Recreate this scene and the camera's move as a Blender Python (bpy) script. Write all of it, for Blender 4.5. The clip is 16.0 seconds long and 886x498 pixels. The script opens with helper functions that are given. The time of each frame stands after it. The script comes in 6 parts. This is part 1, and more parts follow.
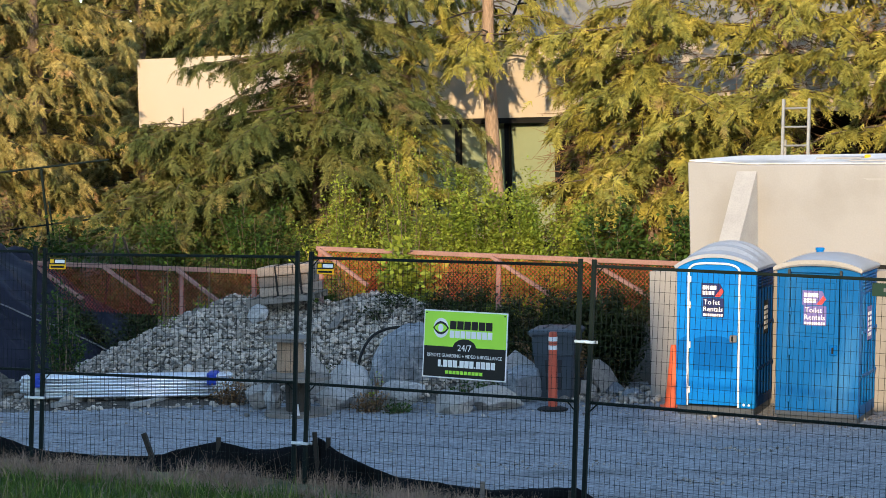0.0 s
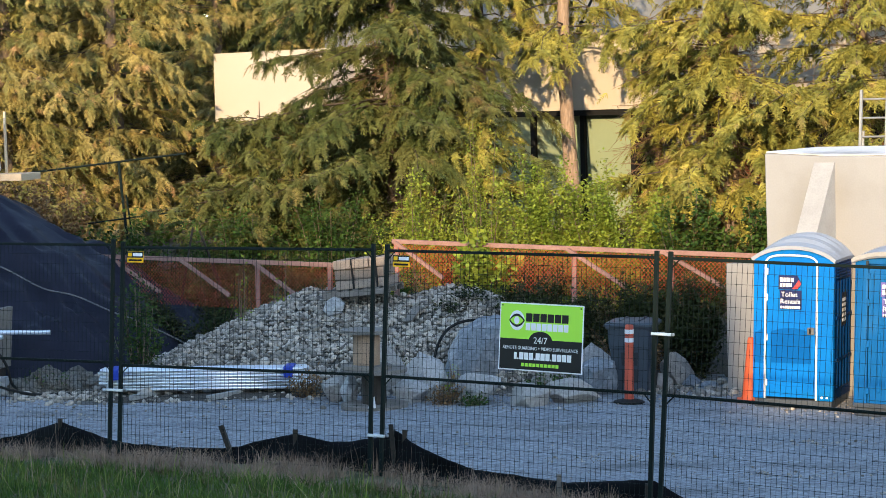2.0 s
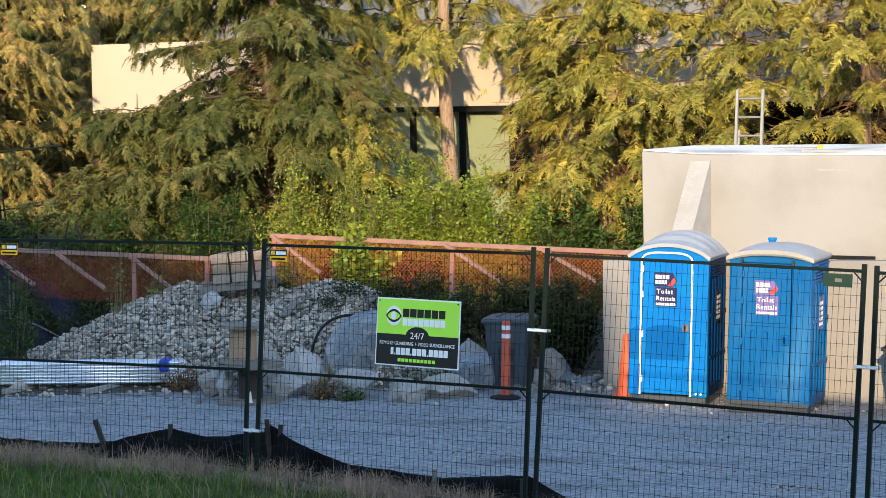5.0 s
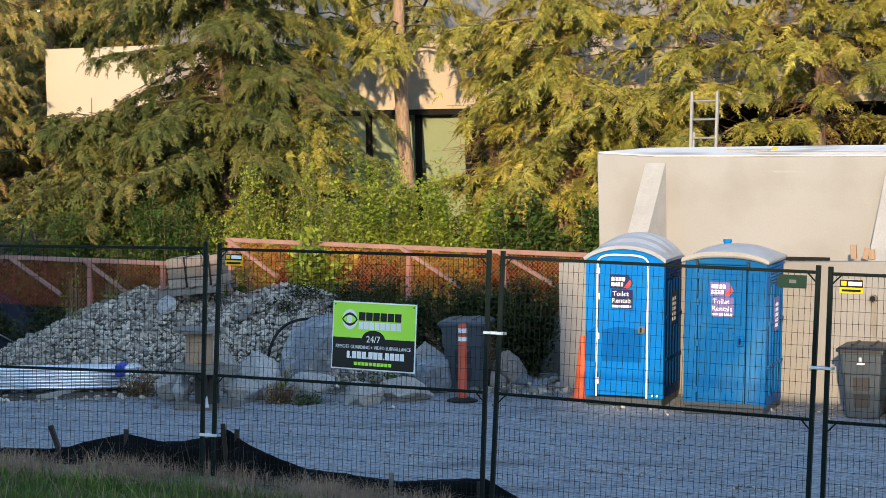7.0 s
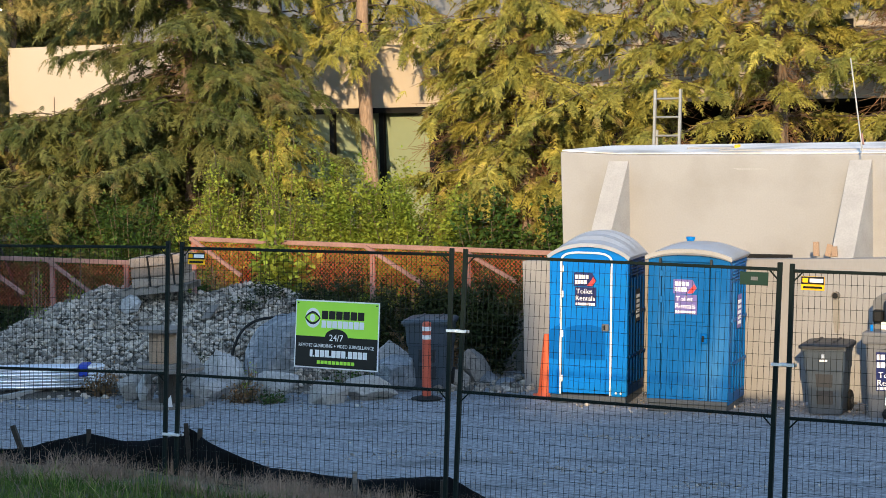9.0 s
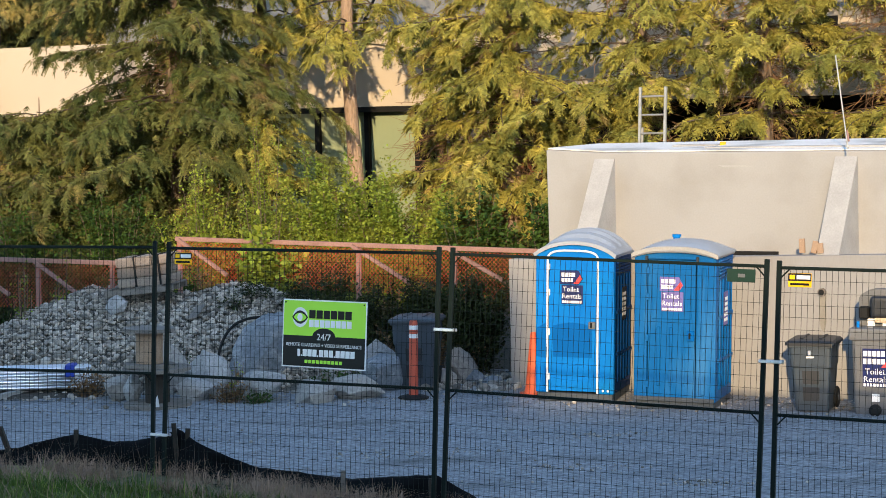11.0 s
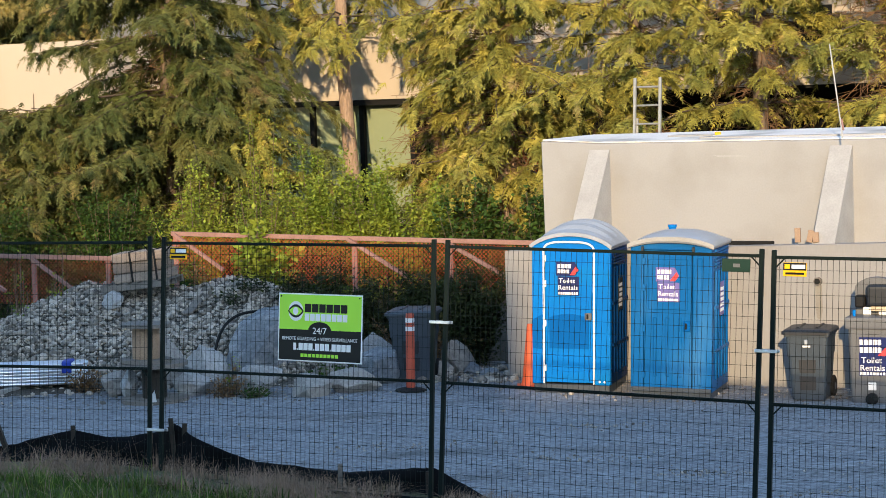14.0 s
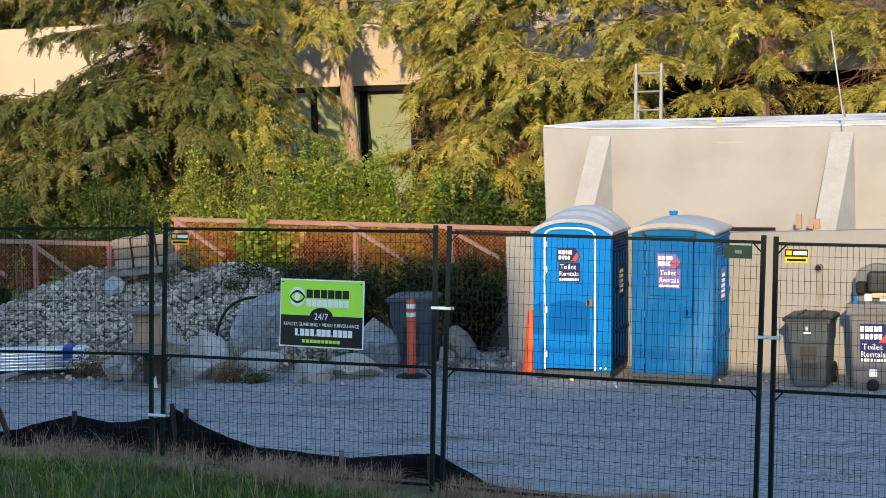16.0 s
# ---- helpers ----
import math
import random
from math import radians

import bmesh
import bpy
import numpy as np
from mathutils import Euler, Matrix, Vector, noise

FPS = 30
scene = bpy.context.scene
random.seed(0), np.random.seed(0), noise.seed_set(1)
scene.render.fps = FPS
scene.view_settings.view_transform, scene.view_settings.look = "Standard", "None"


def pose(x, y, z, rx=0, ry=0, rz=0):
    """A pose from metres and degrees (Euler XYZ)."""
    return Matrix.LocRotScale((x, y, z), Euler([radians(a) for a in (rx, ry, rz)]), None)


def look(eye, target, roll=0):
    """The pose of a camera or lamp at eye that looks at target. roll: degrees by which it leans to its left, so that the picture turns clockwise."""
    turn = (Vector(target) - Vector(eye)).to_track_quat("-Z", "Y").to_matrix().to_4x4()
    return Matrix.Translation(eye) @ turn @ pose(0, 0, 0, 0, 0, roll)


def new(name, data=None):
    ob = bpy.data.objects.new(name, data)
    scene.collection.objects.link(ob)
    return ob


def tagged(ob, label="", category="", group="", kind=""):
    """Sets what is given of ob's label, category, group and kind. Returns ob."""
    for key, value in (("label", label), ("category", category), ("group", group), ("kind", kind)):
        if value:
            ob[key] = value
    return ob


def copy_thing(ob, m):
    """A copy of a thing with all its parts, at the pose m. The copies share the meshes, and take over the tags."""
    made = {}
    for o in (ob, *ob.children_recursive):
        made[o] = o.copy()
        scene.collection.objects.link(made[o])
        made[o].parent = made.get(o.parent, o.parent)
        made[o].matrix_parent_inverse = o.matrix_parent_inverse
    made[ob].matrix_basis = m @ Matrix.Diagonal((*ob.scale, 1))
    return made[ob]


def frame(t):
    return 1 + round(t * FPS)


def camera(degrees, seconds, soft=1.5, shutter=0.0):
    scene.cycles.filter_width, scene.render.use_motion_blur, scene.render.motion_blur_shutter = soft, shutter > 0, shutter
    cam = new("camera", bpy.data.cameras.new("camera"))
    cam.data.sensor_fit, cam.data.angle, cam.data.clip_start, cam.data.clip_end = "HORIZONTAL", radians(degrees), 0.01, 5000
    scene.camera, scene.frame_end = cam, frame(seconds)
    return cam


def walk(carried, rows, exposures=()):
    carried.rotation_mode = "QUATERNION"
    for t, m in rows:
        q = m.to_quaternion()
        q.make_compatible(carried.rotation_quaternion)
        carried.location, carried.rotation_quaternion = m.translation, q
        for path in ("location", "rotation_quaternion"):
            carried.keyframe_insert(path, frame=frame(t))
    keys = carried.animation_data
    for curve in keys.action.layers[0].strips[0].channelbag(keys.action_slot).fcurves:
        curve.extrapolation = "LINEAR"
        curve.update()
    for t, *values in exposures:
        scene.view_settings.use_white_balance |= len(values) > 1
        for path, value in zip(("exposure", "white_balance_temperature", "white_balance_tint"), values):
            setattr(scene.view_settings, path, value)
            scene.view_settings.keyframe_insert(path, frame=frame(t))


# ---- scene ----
EYE = 4.1
cam = camera(23.93, 16.0, soft=0.3)
PATH = [
    # seconds, x, y, z of the eye about its stand, and the camera's three turns
    (0.0, -0.023, 0.000, 0.005, 86.504, 1.201, -0.073),
    (0.5, -0.023, 0.000, 0.006, 86.412, 1.239, 0.160),
    (1.0, -0.028, 0.000, 0.003, 86.351, 1.445, 0.783),
    (1.5, -0.027, 0.000, 0.007, 86.351, 1.504, 1.427),
    (2.0, -0.027, 0.000, 0.000, 86.361, 1.464, 1.980),
    (2.5, -0.025, -0.000, -0.002, 86.319, 1.445, 2.217),
    (3.0, -0.024, 0.000, 0.003, 86.238, 1.435, 2.477),
    (3.5, -0.018, 0.000, 0.004, 86.182, 1.380, 2.449),
    (4.0, -0.017, 0.000, 0.003, 86.124, 1.124, 1.451),
    (4.5, -0.011, 0.001, 0.009, 86.099, 0.910, 0.083),
    (5.0, -0.012, 0.000, 0.001, 86.162, 0.799, -1.296),
    (7.5, 0.007, -0.000, -0.000, 86.230, 1.028, -2.682),
    (8.0, 0.015, -0.000, -0.001, 86.159, 1.043, -3.012),
    (8.5, 0.019, -0.000, -0.003, 86.162, 1.021, -3.273),
    (9.0, 0.026, -0.000, -0.002, 86.170, 1.126, -3.446),
    (9.5, 0.018, -0.000, -0.007, 86.132, 1.260, -3.591),
    (10.0, 0.005, -0.000, -0.001, 86.133, 1.237, -3.727),
    (12.5, 0.011, -0.000, -0.004, 86.087, 1.657, -4.076),
    (13.0, 0.022, -0.000, -0.002, 86.050, 1.775, -4.040),
    (13.5, 0.029, -0.000, -0.002, 85.993, 1.888, -4.018),
    (14.0, 0.025, -0.000, -0.002, 85.915, 1.900, -3.992),
    (14.5, 0.016, -0.000, -0.005, 85.836, 1.865, -3.931),
    (15.0, 0.017, -0.000, -0.005, 85.703, 1.905, -3.947),
    (15.5, 0.016, -0.000, -0.005, 85.620, 1.839, -3.991),
    (16.0, 0.009, -0.000, -0.002, 85.531, 1.813, -3.987),
]
walk(cam, [(t, pose(x, y, EYE + z, rx, ry, rz)) for t, x, y, z, rx, ry, rz in PATH],
     exposures=((0.0, 1.98), (0.5, 2.12), (3.5, 2.18), (5.0, 2.14), (7.5, 1.95), (9.0, 1.92), (16.0, 1.92)))

# ---- light: low warm sun from behind and left, clear blue sky ----
SUN_EL, SUN_AZ = 13.0, -11.0          # elevation; azimuth off straight behind the viewer, to the left
world = bpy.data.worlds.new("sky")
world.use_nodes = True
scene.world = world
sky = world.node_tree.nodes.new("ShaderNodeTexSky")
sky.sky_type, sky.sun_disc = "NISHITA", False
sky.sun_elevation, sky.sun_rotation = radians(SUN_EL), radians(180 - SUN_AZ * -1)
sky.air_density, sky.dust_density, sky.ozone_density = 1.0, 0.3, 1.6
background = world.node_tree.nodes["Background"]
background.inputs["Strength"].default_value = 0.135
world.node_tree.links.new(sky.outputs[0], background.inputs["Color"])
to_sun = Vector((math.sin(radians(SUN_AZ)), -math.cos(radians(SUN_AZ)), math.tan(radians(SUN_EL)))).normalized()
sun = new("sun", bpy.data.lights.new("sun", "SUN"))
sun.data.energy, sun.data.angle, sun.data.color = 1.85, radians(0.6), (1.0, 0.74, 0.44)
sun.matrix_world = look(to_sun * 60, (0, 0, 0))

# ---- materials ----
def ramp_mix(nt, fac, a, b):
    mix = nt.nodes.new("ShaderNodeMix")
    mix.data_type = "RGBA"
    nt.links.new(fac, mix.inputs[0])
    for sock, value in ((mix.inputs[6], a), (mix.inputs[7], b)):
        if isinstance(value, tuple):
            sock.default_value = (*value, 1)
        else:
            nt.links.new(value, sock)
    return mix.outputs[2]


def noise_fac(nt, scale, detail=4.0, lo=0.35, hi=0.65, coords="Object", stretch=None, kind="noise"):
    tc = nt.nodes.new("ShaderNodeTexCoord")
    src = tc.outputs[coords]
    if stretch:
        mp = nt.nodes.new("ShaderNodeMapping")
        mp.inputs["Scale"].default_value = stretch
        nt.links.new(src, mp.inputs[0])
        src = mp.outputs[0]
    if kind == "noise":
        n = nt.nodes.new("ShaderNodeTexNoise")
        n.inputs["Detail"].default_value = detail
        out = n.outputs["Fac"]
    else:
        n = nt.nodes.new("ShaderNodeTexVoronoi")
        out = n.outputs["Distance"]
    n.inputs["Scale"].default_value = scale
    nt.links.new(src, n.inputs["Vector"])
    mr = nt.nodes.new("ShaderNodeMapRange")
    mr.inputs[1].default_value, mr.inputs[2].default_value = lo, hi
    nt.links.new(out, mr.inputs[0])
    return mr.outputs[0]


def surface(name, base, other, scale=2.0, fine=60.0, grain=0.25, rough=0.8, metal=0.0, bump=0.3, depth=0.004,
            stain=None, stain_scale=0.7, stretch=None, vary=0.0, coords="Object", spec=None, islands=False):
    """A worn surface: two tones in broad patches, fine grain, relief, and maybe stains or a tone of its own for each piece."""
    m = bpy.data.materials.new(name)
    m.use_nodes = True
    nt = m.node_tree
    bsdf = nt.nodes["Principled BSDF"]
    col = ramp_mix(nt, noise_fac(nt, scale, 5, 0.3, 0.7, coords, stretch), base, other)
    if stain:
        col = ramp_mix(nt, noise_fac(nt, stain_scale, 6, 0.52, 0.72, coords, stretch), col, stain)
    g = noise_fac(nt, fine, 3, 0.2, 0.8, coords, stretch)
    dark = tuple(c * (1 - grain) for c in (1, 1, 1))
    light = tuple(1 + grain * 0.6 for c in range(3))
    tone = ramp_mix(nt, g, dark, light)
    mul = nt.nodes.new("ShaderNodeMix")
    mul.data_type, mul.blend_type = "RGBA", "MULTIPLY"
    mul.inputs[0].default_value = 1.0
    nt.links.new(col, mul.inputs[6])
    nt.links.new(tone, mul.inputs[7])
    col = mul.outputs[2]
    if vary:
        if islands:
            rnd = nt.nodes.new("ShaderNodeNewGeometry").outputs["Random Per Island"]
        else:
            rnd = nt.nodes.new("ShaderNodeObjectInfo").outputs["Random"]
        tone = ramp_mix(nt, rnd, tuple([1 - vary] * 3), tuple([1 + vary] * 3))
        mul = nt.nodes.new("ShaderNodeMix")
        mul.data_type, mul.blend_type = "RGBA", "MULTIPLY"
        mul.inputs[0].default_value = 1.0
        nt.links.new(col, mul.inputs[6])
        nt.links.new(tone, mul.inputs[7])
        col = mul.outputs[2]
    nt.links.new(col, bsdf.inputs["Base Color"])
    bsdf.inputs["Roughness"].default_value = rough
    bsdf.inputs["Metallic"].default_value = metal
    if spec is not None:
        bsdf.inputs["Specular IOR Level"].default_value = spec
    if bump:
        bp = nt.nodes.new("ShaderNodeBump")
        bp.inputs["Strength"].default_value, bp.inputs["Distance"].default_value = bump, depth
        nt.links.new(g, bp.inputs["Height"])
        nt.links.new(bp.outputs[0], bsdf.inputs["Normal"])
    return m


def foliage(name, a, b, c, scale=0.8, light=0.35, rough=0.6):
    """Leaves: two greens in clumps, some dry leaves, a little light through the blade."""
    m = bpy.data.materials.new(name)
    m.use_nodes = True
    nt = m.node_tree
    bsdf = nt.nodes["Principled BSDF"]
    out = nt.nodes["Material Output"]
    col = ramp_mix(nt, noise_fac(nt, scale, 3, 0.35, 0.65), a, b)
    col = ramp_mix(nt, noise_fac(nt, scale * 1.9, 4, 0.58, 0.74), col, c)
    rnd = nt.nodes.new("ShaderNodeNewGeometry").outputs["Random Per Island"]
    tone = ramp_mix(nt, rnd, (0.74, 0.74, 0.74), (1.27, 1.26, 1.23))
    mul = nt.nodes.new("ShaderNodeMix")
    mul.data_type, mul.blend_type = "RGBA", "MULTIPLY"
    mul.inputs[0].default_value = 1.0
    nt.links.new(col, mul.inputs[6])
    nt.links.new(tone, mul.inputs[7])
    clump = ramp_mix(nt, noise_fac(nt, scale * 4.5, 3, 0.3, 0.7), (0.70, 0.72, 0.73), (1.25, 1.23, 1.19))
    both = nt.nodes.new("ShaderNodeMix")
    both.data_type, both.blend_type = "RGBA", "MULTIPLY"
    both.inputs[0].default_value = 1.0
    nt.links.new(mul.outputs[2], both.inputs[6])
    nt.links.new(clump, both.inputs[7])
    mul = both
    nt.links.new(mul.outputs[2], bsdf.inputs["Base Color"])
    bsdf.inputs["Roughness"].default_value = rough
    bsdf.inputs["Specular IOR Level"].default_value = 0.1
    tr = nt.nodes.new("ShaderNodeBsdfTranslucent")
    nt.links.new(mul.outputs[2], tr.inputs["Color"])
    mx = nt.nodes.new("ShaderNodeMixShader")
    mx.inputs[0].default_value = light
    nt.links.new(bsdf.outputs[0], mx.inputs[1])
    nt.links.new(tr.outputs[0], mx.inputs[2])
    nt.links.new(mx.outputs[0], out.inputs["Surface"])
    return m


def plain(name, colour, rough=0.5, metal=0.0):
    m = bpy.data.materials.new(name)
    m.use_nodes = True
    b = m.node_tree.nodes["Principled BSDF"]
    b.inputs["Base Color"].default_value = (*colour, 1)
    b.inputs["Roughness"].default_value, b.inputs["Metallic"].default_value = rough, metal
    b.inputs["Specular IOR Level"].default_value = 0.2
    return m


M_GRAVEL = surface("crushed_gravel", (0.195, 0.217, 0.247), (0.36, 0.382, 0.415), 0.9, 30, 0.95, 0.9, bump=1.0, depth=0.045,
                   stain=(0.12, 0.128, 0.14), stain_scale=0.9, stretch=(0.35, 1.0, 1.0))
M_SOIL = surface("soil", (0.042, 0.034, 0.026), (0.08, 0.066, 0.048), 0.6, 30, 0.5, 0.95, bump=0.8, depth=0.03)
M_TURF = surface("turf_soil", (0.05, 0.07, 0.02), (0.09, 0.085, 0.04), 0.8, 30, 0.5, 0.95, bump=0.8, depth=0.03)
M_COBBLE = surface("cobble", (0.255, 0.222, 0.184), (0.335, 0.30, 0.255), 1.2, 30, 0.3, 0.85, bump=0.3, depth=0.01, vary=0.65, islands=True)
M_COBBLE_PIECE = surface("cobble_piece", (0.255, 0.222, 0.184), (0.335, 0.30, 0.255), 6, 40, 0.3, 0.85, bump=0.3, depth=0.01, vary=0.7)
M_RUBBLE = surface("earthy_rubble", (0.085, 0.078, 0.066), (0.15, 0.138, 0.118), 3.0, 22, 0.7, 0.95, bump=1.0, depth=0.03)
M_BOULDER = surface("boulder", (0.27, 0.275, 0.28), (0.40, 0.39, 0.375), 1.6, 25, 0.35, 0.85, bump=0.6, depth=0.02,
                    stain=(0.15, 0.15, 0.145), stain_scale=2.2)
M_CONCRETE = surface("precast_concrete", (0.305, 0.302, 0.30), (0.268, 0.264, 0.26), 0.5, 40, 0.06, 0.85, bump=0.15, depth=0.003,
                     stain=(0.245, 0.238, 0.228), stain_scale=0.9)
M_PATCH = surface("mortar_patch", (0.35, 0.348, 0.345), (0.29, 0.287, 0.284), 3, 40, 0.12, 0.9, bump=0.2, depth=0.003)
M_LOWWALL = surface("painted_wall", (0.262, 0.257, 0.253), (0.238, 0.233, 0.229), 0.6, 40, 0.07, 0.8, bump=0.1, depth=0.003,
                    stain=(0.225, 0.212, 0.198), stain_scale=0.8, stretch=(1, 1, 0.25))
M_STUCCO = surface("stucco", (0.47, 0.40, 0.32), (0.43, 0.37, 0.295), 0.4, 50, 0.06, 0.9, bump=0.2, depth=0.004)
# real dark frames and fittings; on the recessed walls it stands for shade
M_DARKFRAME_SHADE = surface("dark_frame_and_shade", (0.010, 0.010, 0.010), (0.016, 0.016, 0.016), 2, 30, 0.1, 0.6, bump=0, spec=0.1)
M_ROOF = surface("roof_membrane", (0.13, 0.135, 0.14), (0.17, 0.172, 0.175), 0.6, 20, 0.15, 0.8, bump=0.1)
M_TANKTOP = surface("brightened_worn_top", (0.76, 0.73, 0.69), (0.66, 0.63, 0.60), 0.8, 30, 0.12, 0.9, bump=0.15, stain=(0.24, 0.23, 0.21), stain_scale=0.7)
M_ALU = surface("weathered_aluminium", (0.34, 0.34, 0.33), (0.27, 0.27, 0.26), 4, 60, 0.15, 0.5, 0.5, bump=0.05)
M_FENCE = surface("green_fence_paint", (0.004, 0.009, 0.008), (0.007, 0.013, 0.012), 3, 60, 0.2, 0.5, bump=0.05, spec=0.1)
M_GALV = surface("galvanised_steel", (0.72, 0.75, 0.80), (0.82, 0.84, 0.88), 4, 60, 0.12, 0.30, 0.8, bump=0.05)
M_TARP = surface("black_tarp", (0.010, 0.0105, 0.019), (0.018, 0.019, 0.032), 1.5, 60, 0.2, 0.4, bump=0.15, depth=0.004, spec=0.1)
M_SILT = surface("black_filter_cloth", (0.003, 0.003, 0.004), (0.006, 0.006, 0.007), 2.5, 90, 0.3, 0.55, bump=0.2, depth=0.003, spec=0.06)
M_BLUE = surface("blue_plastic", (0.001, 0.16, 0.50), (0.001, 0.118, 0.41), 1.0, 60, 0.06, 0.45, bump=0.04, spec=0.08, stain=(0.002, 0.15, 0.42), stain_scale=1.6)
M_BLUE_OLD = surface("weathered_blue_plastic", (0.002, 0.085, 0.262), (0.004, 0.10, 0.285), 1.3, 60, 0.1, 0.5, bump=0.05, spec=0.08,
                     stain=(0.030, 0.145, 0.33), stain_scale=1.8, stretch=(1, 1, 0.3))
# painted shadow patch on the newer toilet, and the older one's latch
M_BLUE_DEEP = surface("deep_blue_shadow_and_latch", (0.001, 0.095, 0.32), (0.001, 0.08, 0.28), 1.4, 60, 0.06, 0.45, bump=0.04, spec=0.05)
M_BLUE_SHADED = surface("shaded_blue_plastic", (0.001, 0.030, 0.115), (0.001, 0.022, 0.09), 1.4, 60, 0.08, 0.5, bump=0.04, spec=0.05)
M_CREAM = surface("cream_plastic", (0.31, 0.305, 0.295), (0.26, 0.255, 0.245), 3, 50, 0.12, 0.6, bump=0.05)
M_SKYLIGHT = surface("milky_roof_plastic", (0.30, 0.33, 0.375), (0.24, 0.27, 0.31), 1.8, 50, 0.08, 0.4, bump=0.05)
M_WHITE = surface("white_trim", (0.72, 0.72, 0.72), (0.62, 0.62, 0.62), 5, 50, 0.1, 0.5, bump=0.05)
M_GREYBIN = surface("grey_plastic", (0.028, 0.041, 0.056), (0.039, 0.053, 0.070), 2, 60, 0.12, 0.5, bump=0.08)
M_GREYLID = surface("dark_grey_plastic", (0.008, 0.010, 0.014), (0.014, 0.017, 0.022), 2, 60, 0.12, 0.45, bump=0.08)
M_GREYSINK = surface("mid_grey_plastic", (0.095, 0.098, 0.104), (0.12, 0.123, 0.13), 2, 60, 0.12, 0.5, bump=0.05)
M_ORANGE = surface("orange_plastic", (0.62, 0.095, 0.022), (0.54, 0.08, 0.018), 3, 50, 0.12, 0.5, bump=0.05)
M_DULLORANGE = surface("dull_orange_tube", (0.46, 0.075, 0.035), (0.38, 0.06, 0.028), 3, 50, 0.15, 0.6, bump=0.05)
M_NET = surface("orange_netting", (0.52, 0.07, 0.028), (0.40, 0.052, 0.022), 1.0, 50, 0.15, 0.6, bump=0)
M_PINKWOOD = surface("pink_painted_lumber", (0.31, 0.175, 0.145), (0.22, 0.12, 0.10), 2.0, 40, 0.25, 0.85, bump=0.2, stretch=(1, 1, 1))
M_WOOD = surface("raw_lumber", (0.33, 0.225, 0.15), (0.25, 0.165, 0.105), 4, 60, 0.3, 0.8, bump=0.3)
M_PALEWOOD = surface("pale_lumber", (0.58, 0.46, 0.32), (0.48, 0.36, 0.24), 4, 60, 0.25, 0.8, bump=0.25)
M_OLDWOOD = surface("weathered_wood", (0.20, 0.178, 0.155), (0.13, 0.115, 0.10), 4, 60, 0.35, 0.9, bump=0.4)
M_DARKWOOD = surface("dark_wood", (0.022, 0.018, 0.014), (0.035, 0.027, 0.02), 4, 60, 0.3, 0.9, bump=0.4)
M_PAVER = surface("paver_stone", (0.30, 0.235, 0.185), (0.22, 0.175, 0.14), 4, 40, 0.3, 0.9, bump=0.4, depth=0.01, vary=0.35)
M_BARK = surface("bark", (0.20, 0.145, 0.105), (0.13, 0.095, 0.07), 5, 30, 0.45, 0.95, bump=0.9, depth=0.02, stretch=(1, 1, 0.25))
M_BARK_PALE = surface("pale_bark", (0.36, 0.26, 0.19), (0.26, 0.18, 0.125), 5, 30, 0.4, 0.95, bump=0.8, depth=0.02, stretch=(1, 1, 0.25))
M_HEMLOCK = foliage("hemlock_needles", (0.066, 0.086, 0.026), (0.135, 0.135, 0.042), (0.18, 0.13, 0.058), 1.3, 0.06)
M_FIR = foliage("yellow_green_needles", (0.165, 0.172, 0.042), (0.35, 0.305, 0.066), (0.30, 0.215, 0.095), 1.3, 0.08)
M_CEDAR = foliage("golden_cedar_needles", (0.12, 0.128, 0.042), (0.33, 0.26, 0.09), (0.39, 0.23, 0.11), 1.2, 0.04)
M_SHRUB = foliage("shrub_leaves", (0.14, 0.21, 0.03), (0.27, 0.315, 0.048), (0.185, 0.195, 0.04), 1.5, 0.22)
M_IVY = foliage("ivy_leaves", (0.028, 0.06, 0.013), (0.055, 0.10, 0.02), (0.12, 0.10, 0.035), 1.5, 0.12)
M_WEED = foliage("dark_weed_leaves", (0.022, 0.034, 0.011), (0.05, 0.06, 0.02), (0.10, 0.075, 0.035), 2.0, 0.08)
M_DEADTWIG = surface("dead_twigs", (0.20, 0.115, 0.06), (0.13, 0.075, 0.042), 3, 40, 0.3, 0.95, bump=0)
M_LIMB = surface("limb_bark", (0.10, 0.075, 0.055), (0.055, 0.042, 0.032), 5, 30, 0.4, 0.95, bump=0)
M_BROWNLEAF = foliage("dry_shrub_leaves", (0.19, 0.115, 0.055), (0.26, 0.15, 0.075), (0.12, 0.13, 0.04), 1.5, 0.25)
M_GRASS = foliage("grass_blades", (0.042, 0.092, 0.016), (0.082, 0.13, 0.026), (0.16, 0.145, 0.055), 1.2, 0.3)
M_GRASS_LIGHT = foliage("light_grass_blades", (0.13, 0.18, 0.035), (0.20, 0.24, 0.06), (0.30, 0.27, 0.12), 1.2, 0.3)
M_STRAW = foliage("dry_grass", (0.32, 0.22, 0.16), (0.22, 0.15, 0.11), (0.13, 0.11, 0.06), 2.0, 0.15)
M_RUBBER = plain("black_rubber", (0.012, 0.012, 0.012), 0.7)
M_BLACK = plain("sign_black", (0.012, 0.012, 0.013), 0.4)
M_LIME = plain("sign_lime", (0.42, 0.80, 0.07), 0.4)
M_PAPER = plain("sign_white", (0.80, 0.80, 0.80), 0.45)
M_YELLOW = plain("tag_yellow", (0.85, 0.48, 0.01), 0.45)
M_NAVY = plain("sticker_navy", (0.012, 0.02, 0.09), 0.4)
M_RED = plain("sticker_red", (0.65, 0.06, 0.06), 0.4)
M_LILAC = plain("sticker_lilac", (0.13, 0.11, 0.30), 0.5)
